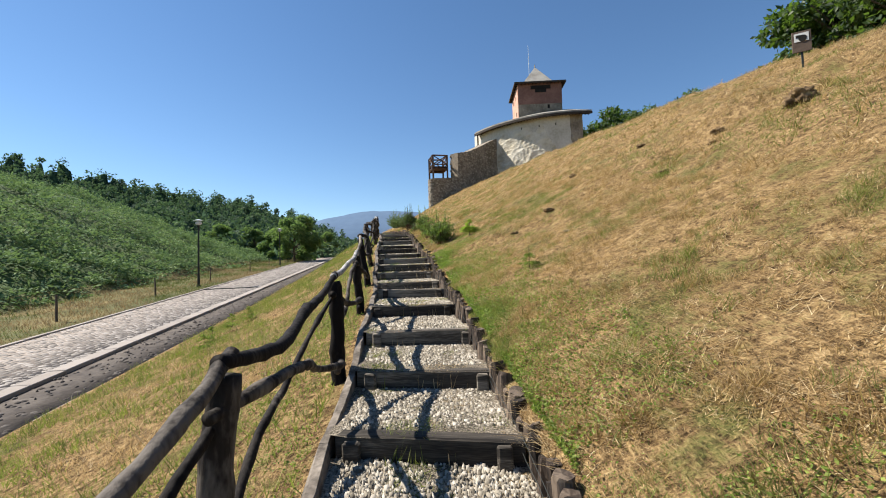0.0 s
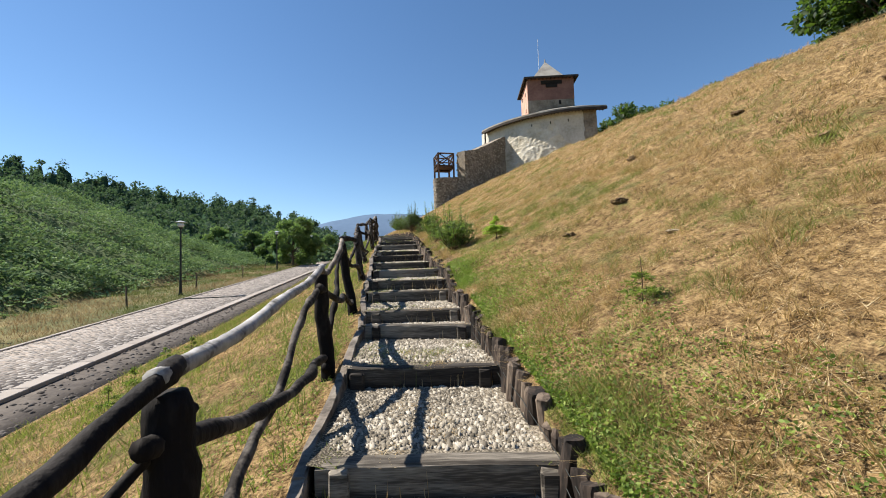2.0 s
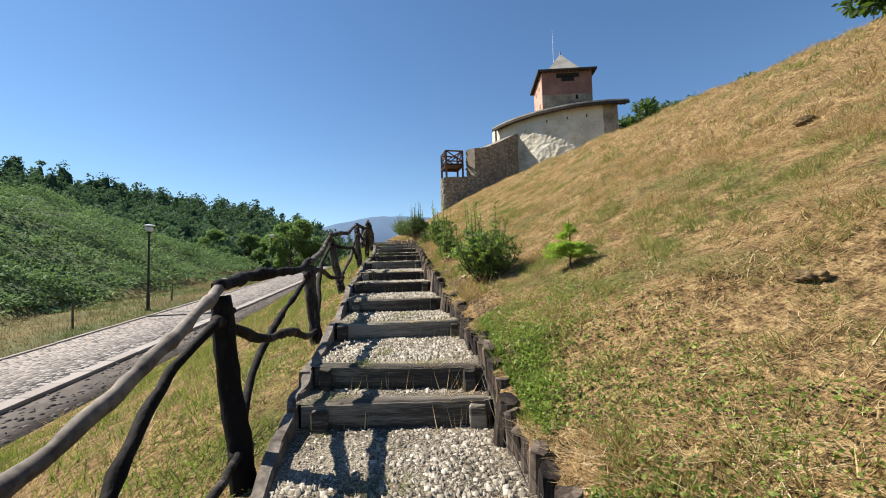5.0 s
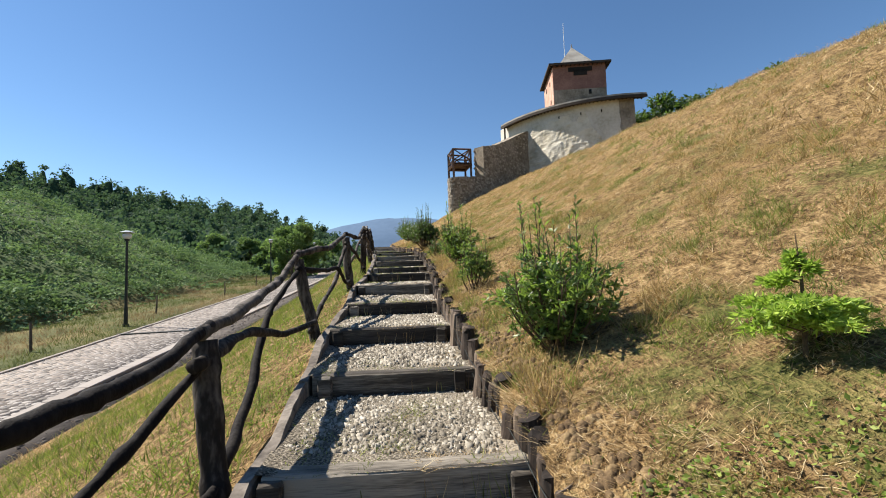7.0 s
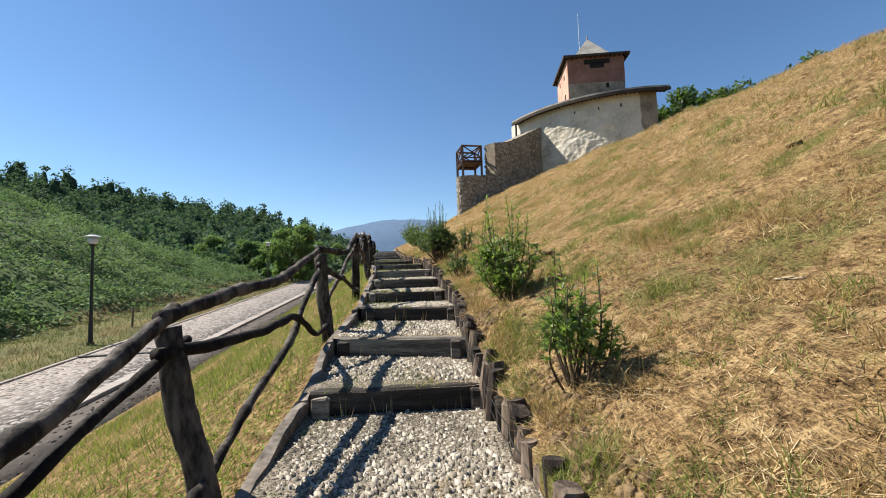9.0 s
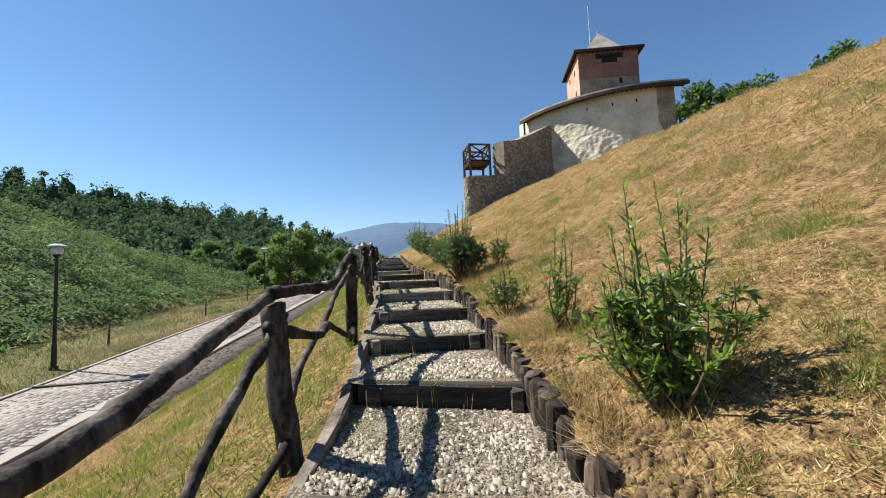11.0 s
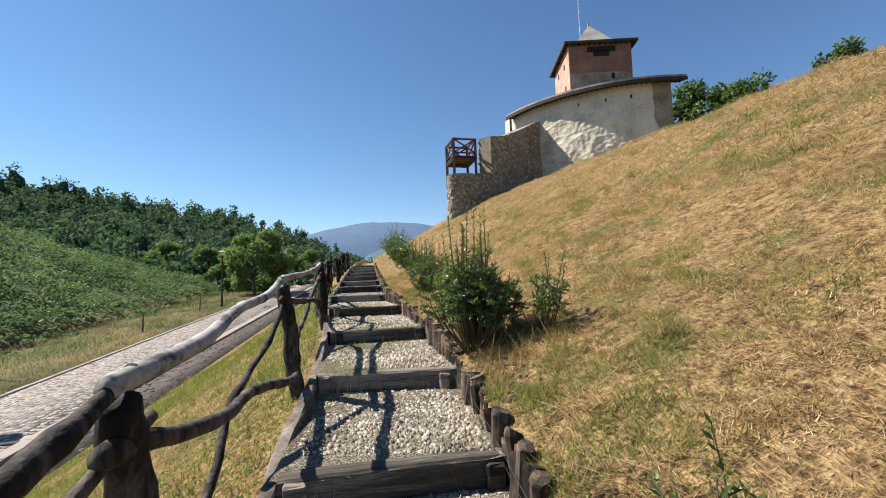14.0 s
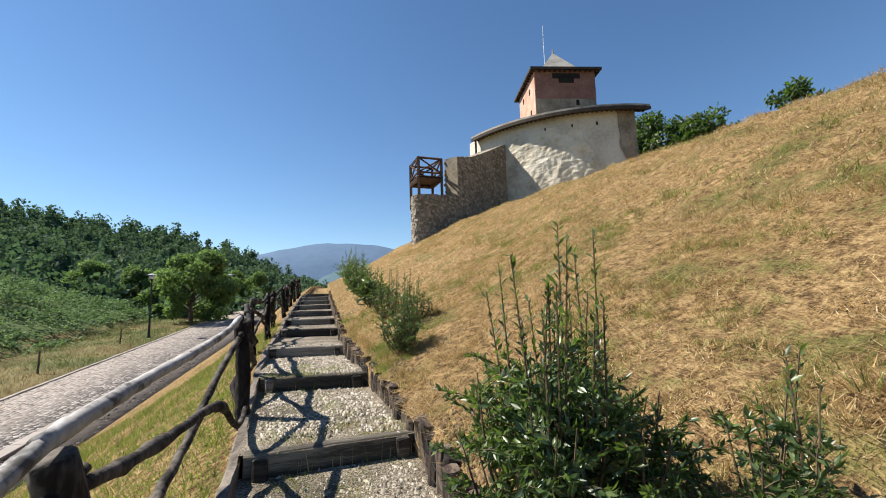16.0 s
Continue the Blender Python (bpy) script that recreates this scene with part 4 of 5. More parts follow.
# ---- street lamps and small posts ----
def street_lamp():
    ob = empty("street_lamp")
    tagged(ob, "dark green street lamp with a pale flat globe head", "street lamp", "lamps along the road")
    bm = bmesh.new()
    tube(bm, [Vector((0, 0, -0.3)), Vector((0, 0, 0.9)), Vector((0, 0, 0.95)), Vector((0, 0, 4.15))], 0.095, 0.05, 10, 0)
    part("pole", bm, M_metal, ob)
    bm = bmesh.new()
    tube(bm, [Vector((0, 0, -0.1)), Vector((0, 0, 0.12))], 0.16, 0.13, 10, 0)
    part("base", bm, M_metal, ob)
    bm = bmesh.new()
    bmesh.ops.create_uvsphere(bm, u_segments=16, v_segments=10, radius=0.2, matrix=Matrix.Translation((0, 0, 4.35)) @ Matrix.Diagonal((1, 1, 0.8, 1)))
    globe = part("globe", bm, M_glass, ob, "pale frosted globe", True)
    bm = bmesh.new()
    bmesh.ops.create_cone(bm, cap_ends=True, segments=16, radius1=0.34, radius2=0.1, depth=0.09, matrix=Matrix.Translation((0, 0, 4.56)))
    part("cap", bm, M_glass, ob, "flat pale cap")
    bm = bmesh.new()
    tube(bm, [Vector((0, 0, 4.1)), Vector((0, 0, 4.2))], 0.09, 0.12, 10, 0)
    part("collar", bm, M_metal, ob)
    return ob


lamp = street_lamp()
for i, s in enumerate((0.0, 24.1, 48.5, 73.0)):
    x, y = to_xy(s, 0.0)
    m = pose(x, y, float(ground_z(x, y)))
    if i == 0:
        lamp.matrix_world = m
    else:
        copy_thing(lamp, m)

wire_post = None
for x, y in ((-13.9, 11.5), (-15.42, 17.27), (-16.74, 24.69), (-18.65, 33.44), (-19.74, 42.16), (-21.5, 50.5)):
    if wire_post is None:
        bm = bmesh.new()
        tube(bm, [Vector((0, 0, -0.3)), Vector((0.01, 0, 0.5)), Vector((0, 0.01, 1.05))], 0.05, 0.04, 7, 0.08)
        wire_post = mesh_ob("fence_post", bm, M_trunk)
        tagged(wire_post, "thin dark wooden fence post in the meadow", "post", "meadow fence posts")
        wire_post.matrix_world = pose(x, y, float(ground_z(x, y)))
    else:
        copy_thing(wire_post, pose(x, y, float(ground_z(x, y)), random.uniform(-3, 3), random.uniform(-4, 4), 0))

# small notice board high on the slope
sgx, sgy = 8.63, 10.86
sgz = float(ground_z(sgx, sgy))
sign = empty("notice_sign", (sgx, sgy, sgz))
sign.rotation_euler = (0, 0, radians(-30))
tagged(sign, "small brown notice sign with a white pictogram panel", "sign")
bm = bmesh.new()
box(bm, (0, 0, 0.12), (0.04, 0.04, 0.7), None, 0.005)
part("post", bm, M_metal, sign)
bm = bmesh.new()
box(bm, (0, -0.03, 0.62), (0.36, 0.02, 0.5), None, 0.006)
board = part("board", bm, M_signw, sign)
bm = bmesh.new()
box(bm, (0, -0.045, 0.72), (0.27, 0.008, 0.2), None)
panel = part("panel", bm, M_white, board, "white panel")
bm = bmesh.new()
bmesh.ops.create_cone(bm, cap_ends=True, segments=12, radius1=0.08, radius2=0.08, depth=0.006, matrix=Matrix.Translation((0.02, -0.052, 0.69)) @ Matrix.Rotation(math.pi / 2, 4, "X"))
box(bm, (-0.06, -0.052, 0.74), (0.09, 0.006, 0.07))
part("pictogram", bm, M_black, board, "dark pictogram")


# ---- foliage ----
def leaf_cloud(name, pts, size, material, rs, parent=None, long=1.6, droop=0.3, dirs=None, wide=0.34, face=None):
    """Leaves as folded diamonds of two triangles each at pts; face turns their upper sides that way."""
    n = len(pts)
    d = rs.normal(size=(n, 3)) if dirs is None else dirs + rs.normal(size=(n, 3)) * 0.5
    d[:, 2] -= droop
    d /= np.linalg.norm(d, axis=1, keepdims=True) + 1e-9
    q = rs.normal(size=(n, 3)) if face is None else face + rs.normal(size=(n, 3)) * 0.45
    w = np.cross(d, q)
    w /= np.linalg.norm(w, axis=1, keepdims=True) + 1e-9
    up = np.cross(w, d)
    sz = (size * rs.uniform(0.6, 1.35, n))[:, None]
    a = pts
    b = pts + d * sz * 0.5 * long + w * sz * wide + up * sz * 0.1
    c = pts + d * sz * long
    e = pts + d * sz * 0.5 * long - w * sz * wide + up * sz * 0.1
    verts = np.stack([a, b, c, e], 1).reshape(-1, 3)
    f = np.array([(0, 1, 2), (0, 2, 3)])
    faces = (f[None] + (np.arange(n) * 4)[:, None, None]).reshape(-1, 3)
    return array_ob(name, verts, faces, material, parent)


def shrub(name, height, spread, stems, leaves, seed, label, category="shrub", leaf=0.028, low=0.45, material=M_bush):
    """A willow-like shrub: bare legs, a rounded crown of leafy side twigs, long thin shoots above it."""
    rng, rs = random.Random(seed), np.random.RandomState(seed)
    ob = tagged(empty(name), label, category)
    bm = bmesh.new()
    pts, dirs = [], []
    per = max(6, leaves // stems)
    for k in range(stems):
        a = rng.uniform(0, 2 * math.pi)
        long_shoot = k % 4 == 0
        out = spread * math.sqrt(rng.random()) * (0.75 if long_shoot else 1.0)
        if long_shoot:
            h = height * rng.uniform(0.74, 1.08) * (1 - 0.15 * out / spread)
        else:
            h = height * (0.34 + (0.36 * math.sqrt(max(0.0, 1 - (out / spread) ** 2))) * rng.uniform(0.35, 1.0))
        base = Vector((rng.uniform(-0.06, 0.06), rng.uniform(-0.06, 0.06), -0.08))
        tip = Vector((math.cos(a) * out, math.sin(a) * out, h))
        mid = base.lerp(tip, 0.5) + Vector((math.cos(a), math.sin(a), 0)) * out * 0.22 + Vector((rng.uniform(-0.03, 0.03), rng.uniform(-0.03, 0.03), 0))
        line = catmull([base, mid, tip], 6)
        tube(bm, line, 0.008 * (0.7 + height * 0.5), 0.0022, 5, 0.1, rng)
        seg = len(line) - 1

        def on(f):
            i = min(int(f * seg), seg - 1)
            return line[i].lerp(line[i + 1], f * seg - i), (line[i + 1] - line[i]).normalized()

        if long_shoot:
            m = max(8, int(h * 0.6 / (leaf * 0.55)))
            for j in range(m):
                p, t = on(0.4 + 0.6 * j / (m - 1))
                b = j * 2.4 + rng.uniform(-0.4, 0.4)
                pts.append(tuple(p))
                dirs.append((math.cos(b) * 0.9 + t.x * 1.1, math.sin(b) * 0.9 + t.y * 1.1, 0.4 + t.z * 0.9))
        for w in range(7):
            p, t = on(rng.uniform(low, 0.95) * (0.72 if long_shoot else 1.0))
            b = rng.uniform(0, 2 * math.pi)
            tw = Vector((math.cos(b), math.sin(b), rng.uniform(-0.15, 0.9))) * spread * rng.uniform(0.16, 0.42)
            tube(bm, [p, p + tw * 0.5 + Vector((0, 0, 0.008)), p + tw], 0.0028, 0.0012, 4, 0.05, rng)
            tn = tw.normalized()
            for j in range(per // 7):
                f = (j + rng.random()) * 7 / per
                c = rng.uniform(0, 2 * math.pi)
                pts.append(tuple(p + tw * f))
                dirs.append((tn.x + math.cos(c) * 0.8, tn.y + math.sin(c) * 0.8, tn.z + rng.gauss(0.15, 0.5)))
    part("branchwork", bm, M_twig, ob)
    pts, dirs = np.array(pts), np.array(dirs)
    top = pts - np.array((0, 0, height * 0.35))
    top /= np.linalg.norm(top, axis=1, keepdims=True) + 1e-6
    leaf_cloud("foliage", pts, leaf, material, rs, ob, 1.8, 0.0, dirs, 0.29, top * 0.7)
    return ob


def place(ob, x, y, rz=0, dz=0.0):
    ob.matrix_world = pose(x, y, float(ground_z(x, y)) + dz, 0, 0, rz)


SHRUBS = [  # x, y, height, spread, stems, leaves
    (-0.1, 12.9, 1.05, 0.43, 54, 8000), (-0.62, 15.15, 0.85, 0.22, 20, 2900), (-0.83, 16.95, 1.02, 0.36, 34, 4400),
    (-1.02, 18.45, 0.9, 0.22, 13, 1100), (-1.38, 19.5, 0.62, 0.24, 14, 1400), (-1.93, 22.3, 1.3, 0.46, 72, 19000),
    (-1.34, 22.0, 0.74, 0.27, 15, 1300), (-2.62, 25.9, 0.9, 0.34, 34, 3300), (-2.5, 27.2, 0.8, 0.33, 24, 2200),
    (-2.95, 28.6, 1.0, 0.42, 26, 2200), (-3.4, 31.0, 1.0, 0.42, 22, 1500), (-4.1, 34.5, 1.2, 0.5, 22, 1500), (-4.9, 39.0, 1.5, 0.7, 26, 1700), (-5.3, 42.5, 1.8, 0.9, 28, 1800),
]
for i, (x, y, h, sp, st, lv) in enumerate(SHRUBS):
    thin = lv < 1200
    place(shrub("shrub", h, sp, st, lv, 900 + i, "sparse leafy young shrub with thin upright shoots" if thin else "dense green willow-like shrub with long upright shoots",
                leaf=(0.028 if i in (0, 2) else 0.022) if y < 30 else 0.06, low=0.45 if i in (1, 4, 5, 6) else 0.2, material=M_bush if i in (0, 1, 2, 3) else M_sallow), x, y)


def fir(height, seed, bright):
    rng, rs = random.Random(seed), np.random.RandomState(seed)
    ob = tagged(empty("fir_sapling"), "small bright green fir sapling on the grassy slope" if bright else "tiny sparse dark fir sapling in the grass", "sapling", "fir saplings")
    bm = bmesh.new()
    tube(bm, [Vector((0, 0, -0.05)), Vector((0.01, 0, height * 0.6)), Vector((0, 0, height))], 0.012 if bright else 0.006, 0.002, 6, 0.1, rng)
    part("trunk", bm, M_twig, ob)
    pts, dirs = [], []
    limbs = bmesh.new()
    for k in range(30 if bright else 12):
        if k < (24 if bright else 8):
            z, reach = height * rng.uniform(0.18, 0.42), height * rng.uniform(0.24, 0.42)
        else:
            z = height * rng.uniform(0.5, 0.9)
            reach = (height - z) * rng.uniform(0.2, 0.55)
        a = rng.uniform(0, 2 * math.pi)
        e, side = Vector((math.cos(a), math.sin(a), 0)), Vector((-math.sin(a), math.cos(a), 0))
        tube(limbs, [Vector((0, 0, z)), e * reach * 0.6 + Vector((0, 0, z + reach * 0.22)), e * reach + Vector((0, 0, z + reach * 0.14))], 0.0035, 0.0015, 4, 0.1, rng)
        for j in range(9):
            f = 0.25 + 0.75 * j / 8
            root = e * reach * f + Vector((0, 0, z + reach * (0.42 * f - 0.28 * f * f)))
            sg = 1 if j % 2 else -1
            out = (e * 0.8 + side * sg * (0.9 if j < 8 else 0)).normalized()
            ln = reach * (0.42 - 0.22 * f)
            for q in range(30 if bright else 7):
                w = rng.random()
                pts.append(root + out * ln * w + Vector((0, 0, -0.03 * w * w)))
                nd = Vector((rng.gauss(0, 1), rng.gauss(0, 1), rng.gauss(0.2, 0.6))) + out * 0.9
                dirs.append(tuple(nd))
    part("branchwork", limbs, M_twig, ob)
    leaf_cloud("foliage", np.array(pts), 0.017, M_fir if bright else M_clover, rs, ob, 2.2, 0, np.array(dirs), 0.26)
    return ob


for i, (x, y, h) in enumerate(((0.67, 11.77, 0.5), (1.33, 7.08, 0.36), (-5.14, 11.0, 0.5), (-5.4, 10.6, 0.4), (-5.0, 9.6, 0.4), (-4.9, 11.3, 0.42))):
    place(fir(h, 50 + i, i == 0), x, y)


def tree(height, crown_r, seed, leaves, label, leaf=0.3, material=M_tree, low=0.25):
    rng, rs = random.Random(seed), np.random.RandomState(seed)
    ob = tagged(empty("tree"), label, "tree")
    bm = bmesh.new()
    top = Vector((rng.uniform(-0.3, 0.3), rng.uniform(-0.3, 0.3), height * 0.85))
    tube(bm, catmull([Vector((0, 0, -0.6)), Vector((rng.uniform(-0.1, 0.1), rng.uniform(-0.1, 0.1), height * 0.4)), top], 4), height * 0.028, height * 0.006, 8, 0.1, rng)
    blobs = []
    for k in range(26):
        z = height * rng.uniform(low, 0.97)
        f = (z / height - low) / (1 - low)
        r = crown_r * (0.35 + 0.75 * math.sin(math.pi * min(1, 0.18 + 0.82 * f)) ** 0.8) * rng.uniform(0.45, 0.95)
        a = rng.uniform(0, 2 * math.pi)
        e = Vector((math.cos(a) * r, math.sin(a) * r, z))
        s = Vector((0, 0, max(z * 0.6, height * 0.15)))
        tube(bm, catmull([s, s.lerp(e, 0.5) + Vector((0, 0, 0.2)), e], 3), height * 0.009, height * 0.003, 5, 0.1, rng)
        blobs.append((e, crown_r * rng.uniform(0.22, 0.42)))
    part("trunk", bm, M_trunk, ob)
    per = leaves // len(blobs)
    pts, out = [], []
    for e, r in blobs:
        d = rs.normal(size=(per, 3))
        d /= np.linalg.norm(d, axis=1, keepdims=True)
        pts.append(np.array(e) + d * (r * rs.uniform(0.35, 1.1, per) ** 0.6)[:, None] * np.array((1, 1, 0.75)))
        out.append(d + np.array((0, 0, 0.5)))
    leaf_cloud("crown", np.concatenate(pts), leaf, material, rs, ob, 1.3, 0.3, None, 0.36, np.concatenate(out))
    return ob


# trees on the crest beside and behind the castle, and over the slope
protos = [tree(7.0, 2.6, 71, 3600, "broad green deciduous tree on the hill crest", 0.26), tree(9.0, 3.3, 72, 4200, "tall rounded green tree on the hill crest", 0.3), tree(5.5, 1.6, 73, 2200, "slender young green tree on the crest", 0.24)]
CREST = [(1, 25.6, 64.4, 1.12, -0.3), (0, 28.0, 62.0, 1.15, -0.3), (0, 26.2, 58.0, 1.12, -0.3), (2, 29.0, 51.3, 1.3, -0.2), (0, 23.3, 66.5, 1.3, -0.3), (1, 30.5, 66.0, 0.95, -0.3),
         (1, 34.5, 39.5, 1.0, -0.3), (0, 33.5, 35.0, 1.2, -0.3), (1, 33.0, 35.0, 1.3, -0.3), (0, 34.5, 39.0, 1.8, -0.3), (1, 33.0, 30.0, 1.4, -0.3), (0, 36.0, 28.0, 1.9, -0.3),
         (1, 36.0, 33.0, 1.5, -0.3), (0, 37.0, 23.0, 1.9, -0.3), (1, 33.0, 25.0, 1.4, -0.3), (0, 39.0, 31.0, 2.0, -0.3), (1, 33.0, 19.0, 1.4, -0.3), (0, 34.0, 14.0, 1.8, -0.3), (1, 40.0, 37.0, 1.6, -0.3)]
used = set()
for k, x, y, sc, dz in CREST:
    m = pose(x, y, float(ground_z(x, y)) + dz, 0, 0, random.uniform(0, 360))
    if k in used:
        ob = copy_thing(protos[k], m)
    else:
        ob = protos[k]
        ob.matrix_world = m
        used.add(k)
    ob.scale = (sc, sc, sc)
# single trees by the road at the valley's foot
vt = tree(6.6, 3.0, 74, 14000, "large rounded green tree beside the road", 0.24, M_valley, low=0.03)
x, y = to_xy(33.5, 0.0)
place(vt, x, y)
for s, n, sc in ((40, -4, 0.75), (46, -9, 0.8), (52, -1, 0.8), (60, 1, 0.8), (50, -16, 0.9)):
    x, y = to_xy(s, n)
    copy_thing(vt, pose(x, y, float(ground_z(x, y)) - 0.3, 0, 0, random.uniform(0, 360))).scale = (sc, sc, sc)

# wooded hillside across the valley
rs = np.random.RandomState(11)
TREELINE = [(-60, 0.255), (-47, 0.215), (-37, 0.184), (-32, 0.178), (-26, 0.162), (-20, 0.134), (-14, 0.086), (-9, 0.055)]


def woods():
    pts = []
    faces, cores = [], []
    for k in range(1250):
        az = rs.uniform(-66, -10)
        f = rs.rand() ** 0.7
        dist = 70 + 109 * f
        x, y = math.sin(math.radians(az)) * dist, 2 + math.cos(math.radians(az)) * dist
        zt = 1.5 + float(interp(az, TREELINE)) * dist * (0.46 + 0.54 * f) * (0.9 + 0.16 * rs.rand() ** 1.5)
        h, r = rs.uniform(8, 14), rs.uniform(2.2, 4.6)
        for q in range(9):
            u = rs.rand() ** 0.6
            a, out = rs.rand() * 6.283, r * math.sin(math.pi * min(1, 0.2 + 0.78 * u)) ** 0.7 * rs.uniform(0.2, 0.75)
            c = np.array((x + math.cos(a) * out, y + math.sin(a) * out, zt - h * (1 - u)))
            d = rs.normal(size=(22, 3)) + np.array((0, 0, 0.5))
            d /= np.linalg.norm(d, axis=1, keepdims=True)
            pts.append(c + d * (r * rs.uniform(0.26, 0.42)) * rs.uniform(0.75, 1.1, (22, 1)))
            faces.append(d)
        cores.append((x, y, zt - h * 0.46, r * 0.45, h * 0.38, rs.rand() * 6.283))
    return np.concatenate(pts), np.concatenate(faces), np.array(cores)


wood_pts, wood_out, wood_core = woods()
# added dark blobs fill the gaps between leaves with painted shade
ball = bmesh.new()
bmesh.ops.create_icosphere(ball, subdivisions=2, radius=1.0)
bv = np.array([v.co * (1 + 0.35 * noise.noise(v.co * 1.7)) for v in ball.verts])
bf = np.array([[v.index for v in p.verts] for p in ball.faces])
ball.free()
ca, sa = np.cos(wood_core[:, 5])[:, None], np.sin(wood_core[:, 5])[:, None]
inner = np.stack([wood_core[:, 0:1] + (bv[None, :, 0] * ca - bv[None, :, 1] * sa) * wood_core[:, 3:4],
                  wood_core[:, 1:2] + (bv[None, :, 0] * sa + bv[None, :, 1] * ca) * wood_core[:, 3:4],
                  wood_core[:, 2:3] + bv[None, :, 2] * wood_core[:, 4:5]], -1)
tagged(array_ob("woodland_shade_cores", inner.reshape(-1, 3), (bf[None] + (np.arange(len(wood_core)) * len(bv))[:, None, None]).reshape(-1, 3), M_wood_shade, None, True),
       "dark filler blobs painted as shade inside the far woodland", "woodland", kind="stuff")
wood = leaf_cloud("woodland", wood_pts, 0.64, M_wood_far, rs, None, 1.1, 0.0, None, 0.45, wood_out * 2.4)
tagged(wood, "dense dark green deciduous woodland on the far hillside, tinted for haze", "woodland", kind="stuff")
# rising ground under the woods, its dark colour painted as shade beneath the trees
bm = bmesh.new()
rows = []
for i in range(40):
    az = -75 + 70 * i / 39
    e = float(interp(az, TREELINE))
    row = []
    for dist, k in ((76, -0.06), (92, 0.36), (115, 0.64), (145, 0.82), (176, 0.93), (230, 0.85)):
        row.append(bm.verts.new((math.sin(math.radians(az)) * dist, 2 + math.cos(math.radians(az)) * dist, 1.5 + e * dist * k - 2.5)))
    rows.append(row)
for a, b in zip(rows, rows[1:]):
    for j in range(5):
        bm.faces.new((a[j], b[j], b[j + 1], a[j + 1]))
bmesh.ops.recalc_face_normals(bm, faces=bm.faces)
tagged(mesh_ob("wooded_slope", bm, M_wood_shade, None, "", True), "wooded hillside behind the valley road, coloured dark as tree shade", "hillside", kind="structure")

# bracken covering the near valley side
rs = np.random.RandomState(12)
N = 21500
fs, fn = rs.uniform(-34, 62, N), -4.2 - 34 * rs.rand(N) ** 1.1
fx, fy = to_xy(fs, fn)
keep = (fn < -5.5) | (rs.rand(N) < 0.35)
fx, fy = fx[keep], fy[keep]
lush = value_noise(fx + 100, fy + 100, 4.0, 8)
keep = rs.rand(len(fx)) < 0.45 + 0.8 * lush
fx, fy = fx[keep], fy[keep]
fz = ground_z(fx, fy)
M_ = 12
hh = 0.05 + 1.15 * smooth01(0.65 * value_noise(fx + 100, fy + 100, 1.9, 9) + 0.35 * value_noise(fx + 100, fy + 100, 0.8, 10), 0.36, 0.68) + 0.25 * value_noise(fx + 100, fy + 100, 6.0, 19)
ang = rs.rand(len(fx), M_) * 6.283
rad = rs.rand(len(fx), M_) * 0.5
pp = np.stack([fx[:, None] + np.cos(ang) * rad, fy[:, None] + np.sin(ang) * rad, fz[:, None] + hh[:, None] * rs.uniform(0.4, 1.0, ang.shape)], -1).reshape(-1, 3)
dd = np.stack([np.cos(ang), np.sin(ang), np.full(ang.shape, 0.15)], -1).reshape(-1, 3)
ferns = leaf_cloud("bracken", pp, 0.17, M_fern, rs, None, 1.5, 0.0, dd, 0.34, dd * 0.9 + np.array((0, 0, 1.0)))
tagged(ferns, "lush green bracken covering the valley side", "bracken", kind="stuff")


# ---- grass ----
def blades(name, x, y, h, w, lean, material, label, seed, zfun=ground_z):
    r = np.random.RandomState(seed)
    n = len(x)
    z = zfun(x, y) - 0.004
    a, b = r.rand(n) * 6.283, r.rand(n) * 6.283
    hh = h * r.uniform(0.45, 1.35, n) * (0.15 + 2.2 * value_noise(x + 400, y + 400, 0.22, 77) ** 1.4)
    ln = hh * lean * r.uniform(0.3, 1.6, n)
    p = np.stack([x, y, z], -1)
    wv = np.stack([np.cos(a), np.sin(a), np.zeros(n)], -1) * (w * r.uniform(0.6, 1.4, n))[:, None]
    tip = p + np.stack([np.cos(b) * ln, np.sin(b) * ln, hh], -1)
    slope = zfun(tip[:, 0], tip[:, 1])
    tip[:, 2] = np.maximum(tip[:, 2], slope + 0.006)
    verts = np.stack([p - wv, p + wv, tip], 1).reshape(-1, 3)
    ob = array_ob(name, verts, np.arange(3 * n).reshape(-1, 3), material)
    tagged(ob, label, "grass", kind="stuff")


def scatter(n, v0, v1, y0, y1, seed, power=1.0):
    r = np.random.RandomState(seed)
    v = v0 + (v1 - v0) * r.rand(n) ** power
    y = r.uniform(y0, y1, n)
    return interp(y, SX) + v / 0.985, y, v, r


def greenness(x, y, v):
    g = 0.55 * value_noise(x + 200, y + 200, 0.9, 21) + 0.45 * value_noise(x + 200, y + 200, 0.3, 22)
    return g + 0.2 * np.exp(-np.abs(np.abs(v) - 0.7) / 0.35) * np.where((v > 0) & (y > 11.5), 0.0, 1.0) - 0.1 * smooth01(v, 2.5, 6) + 0.12 * (value_noise(x + 200, y + 200, 3.0, 23) - 0.5)


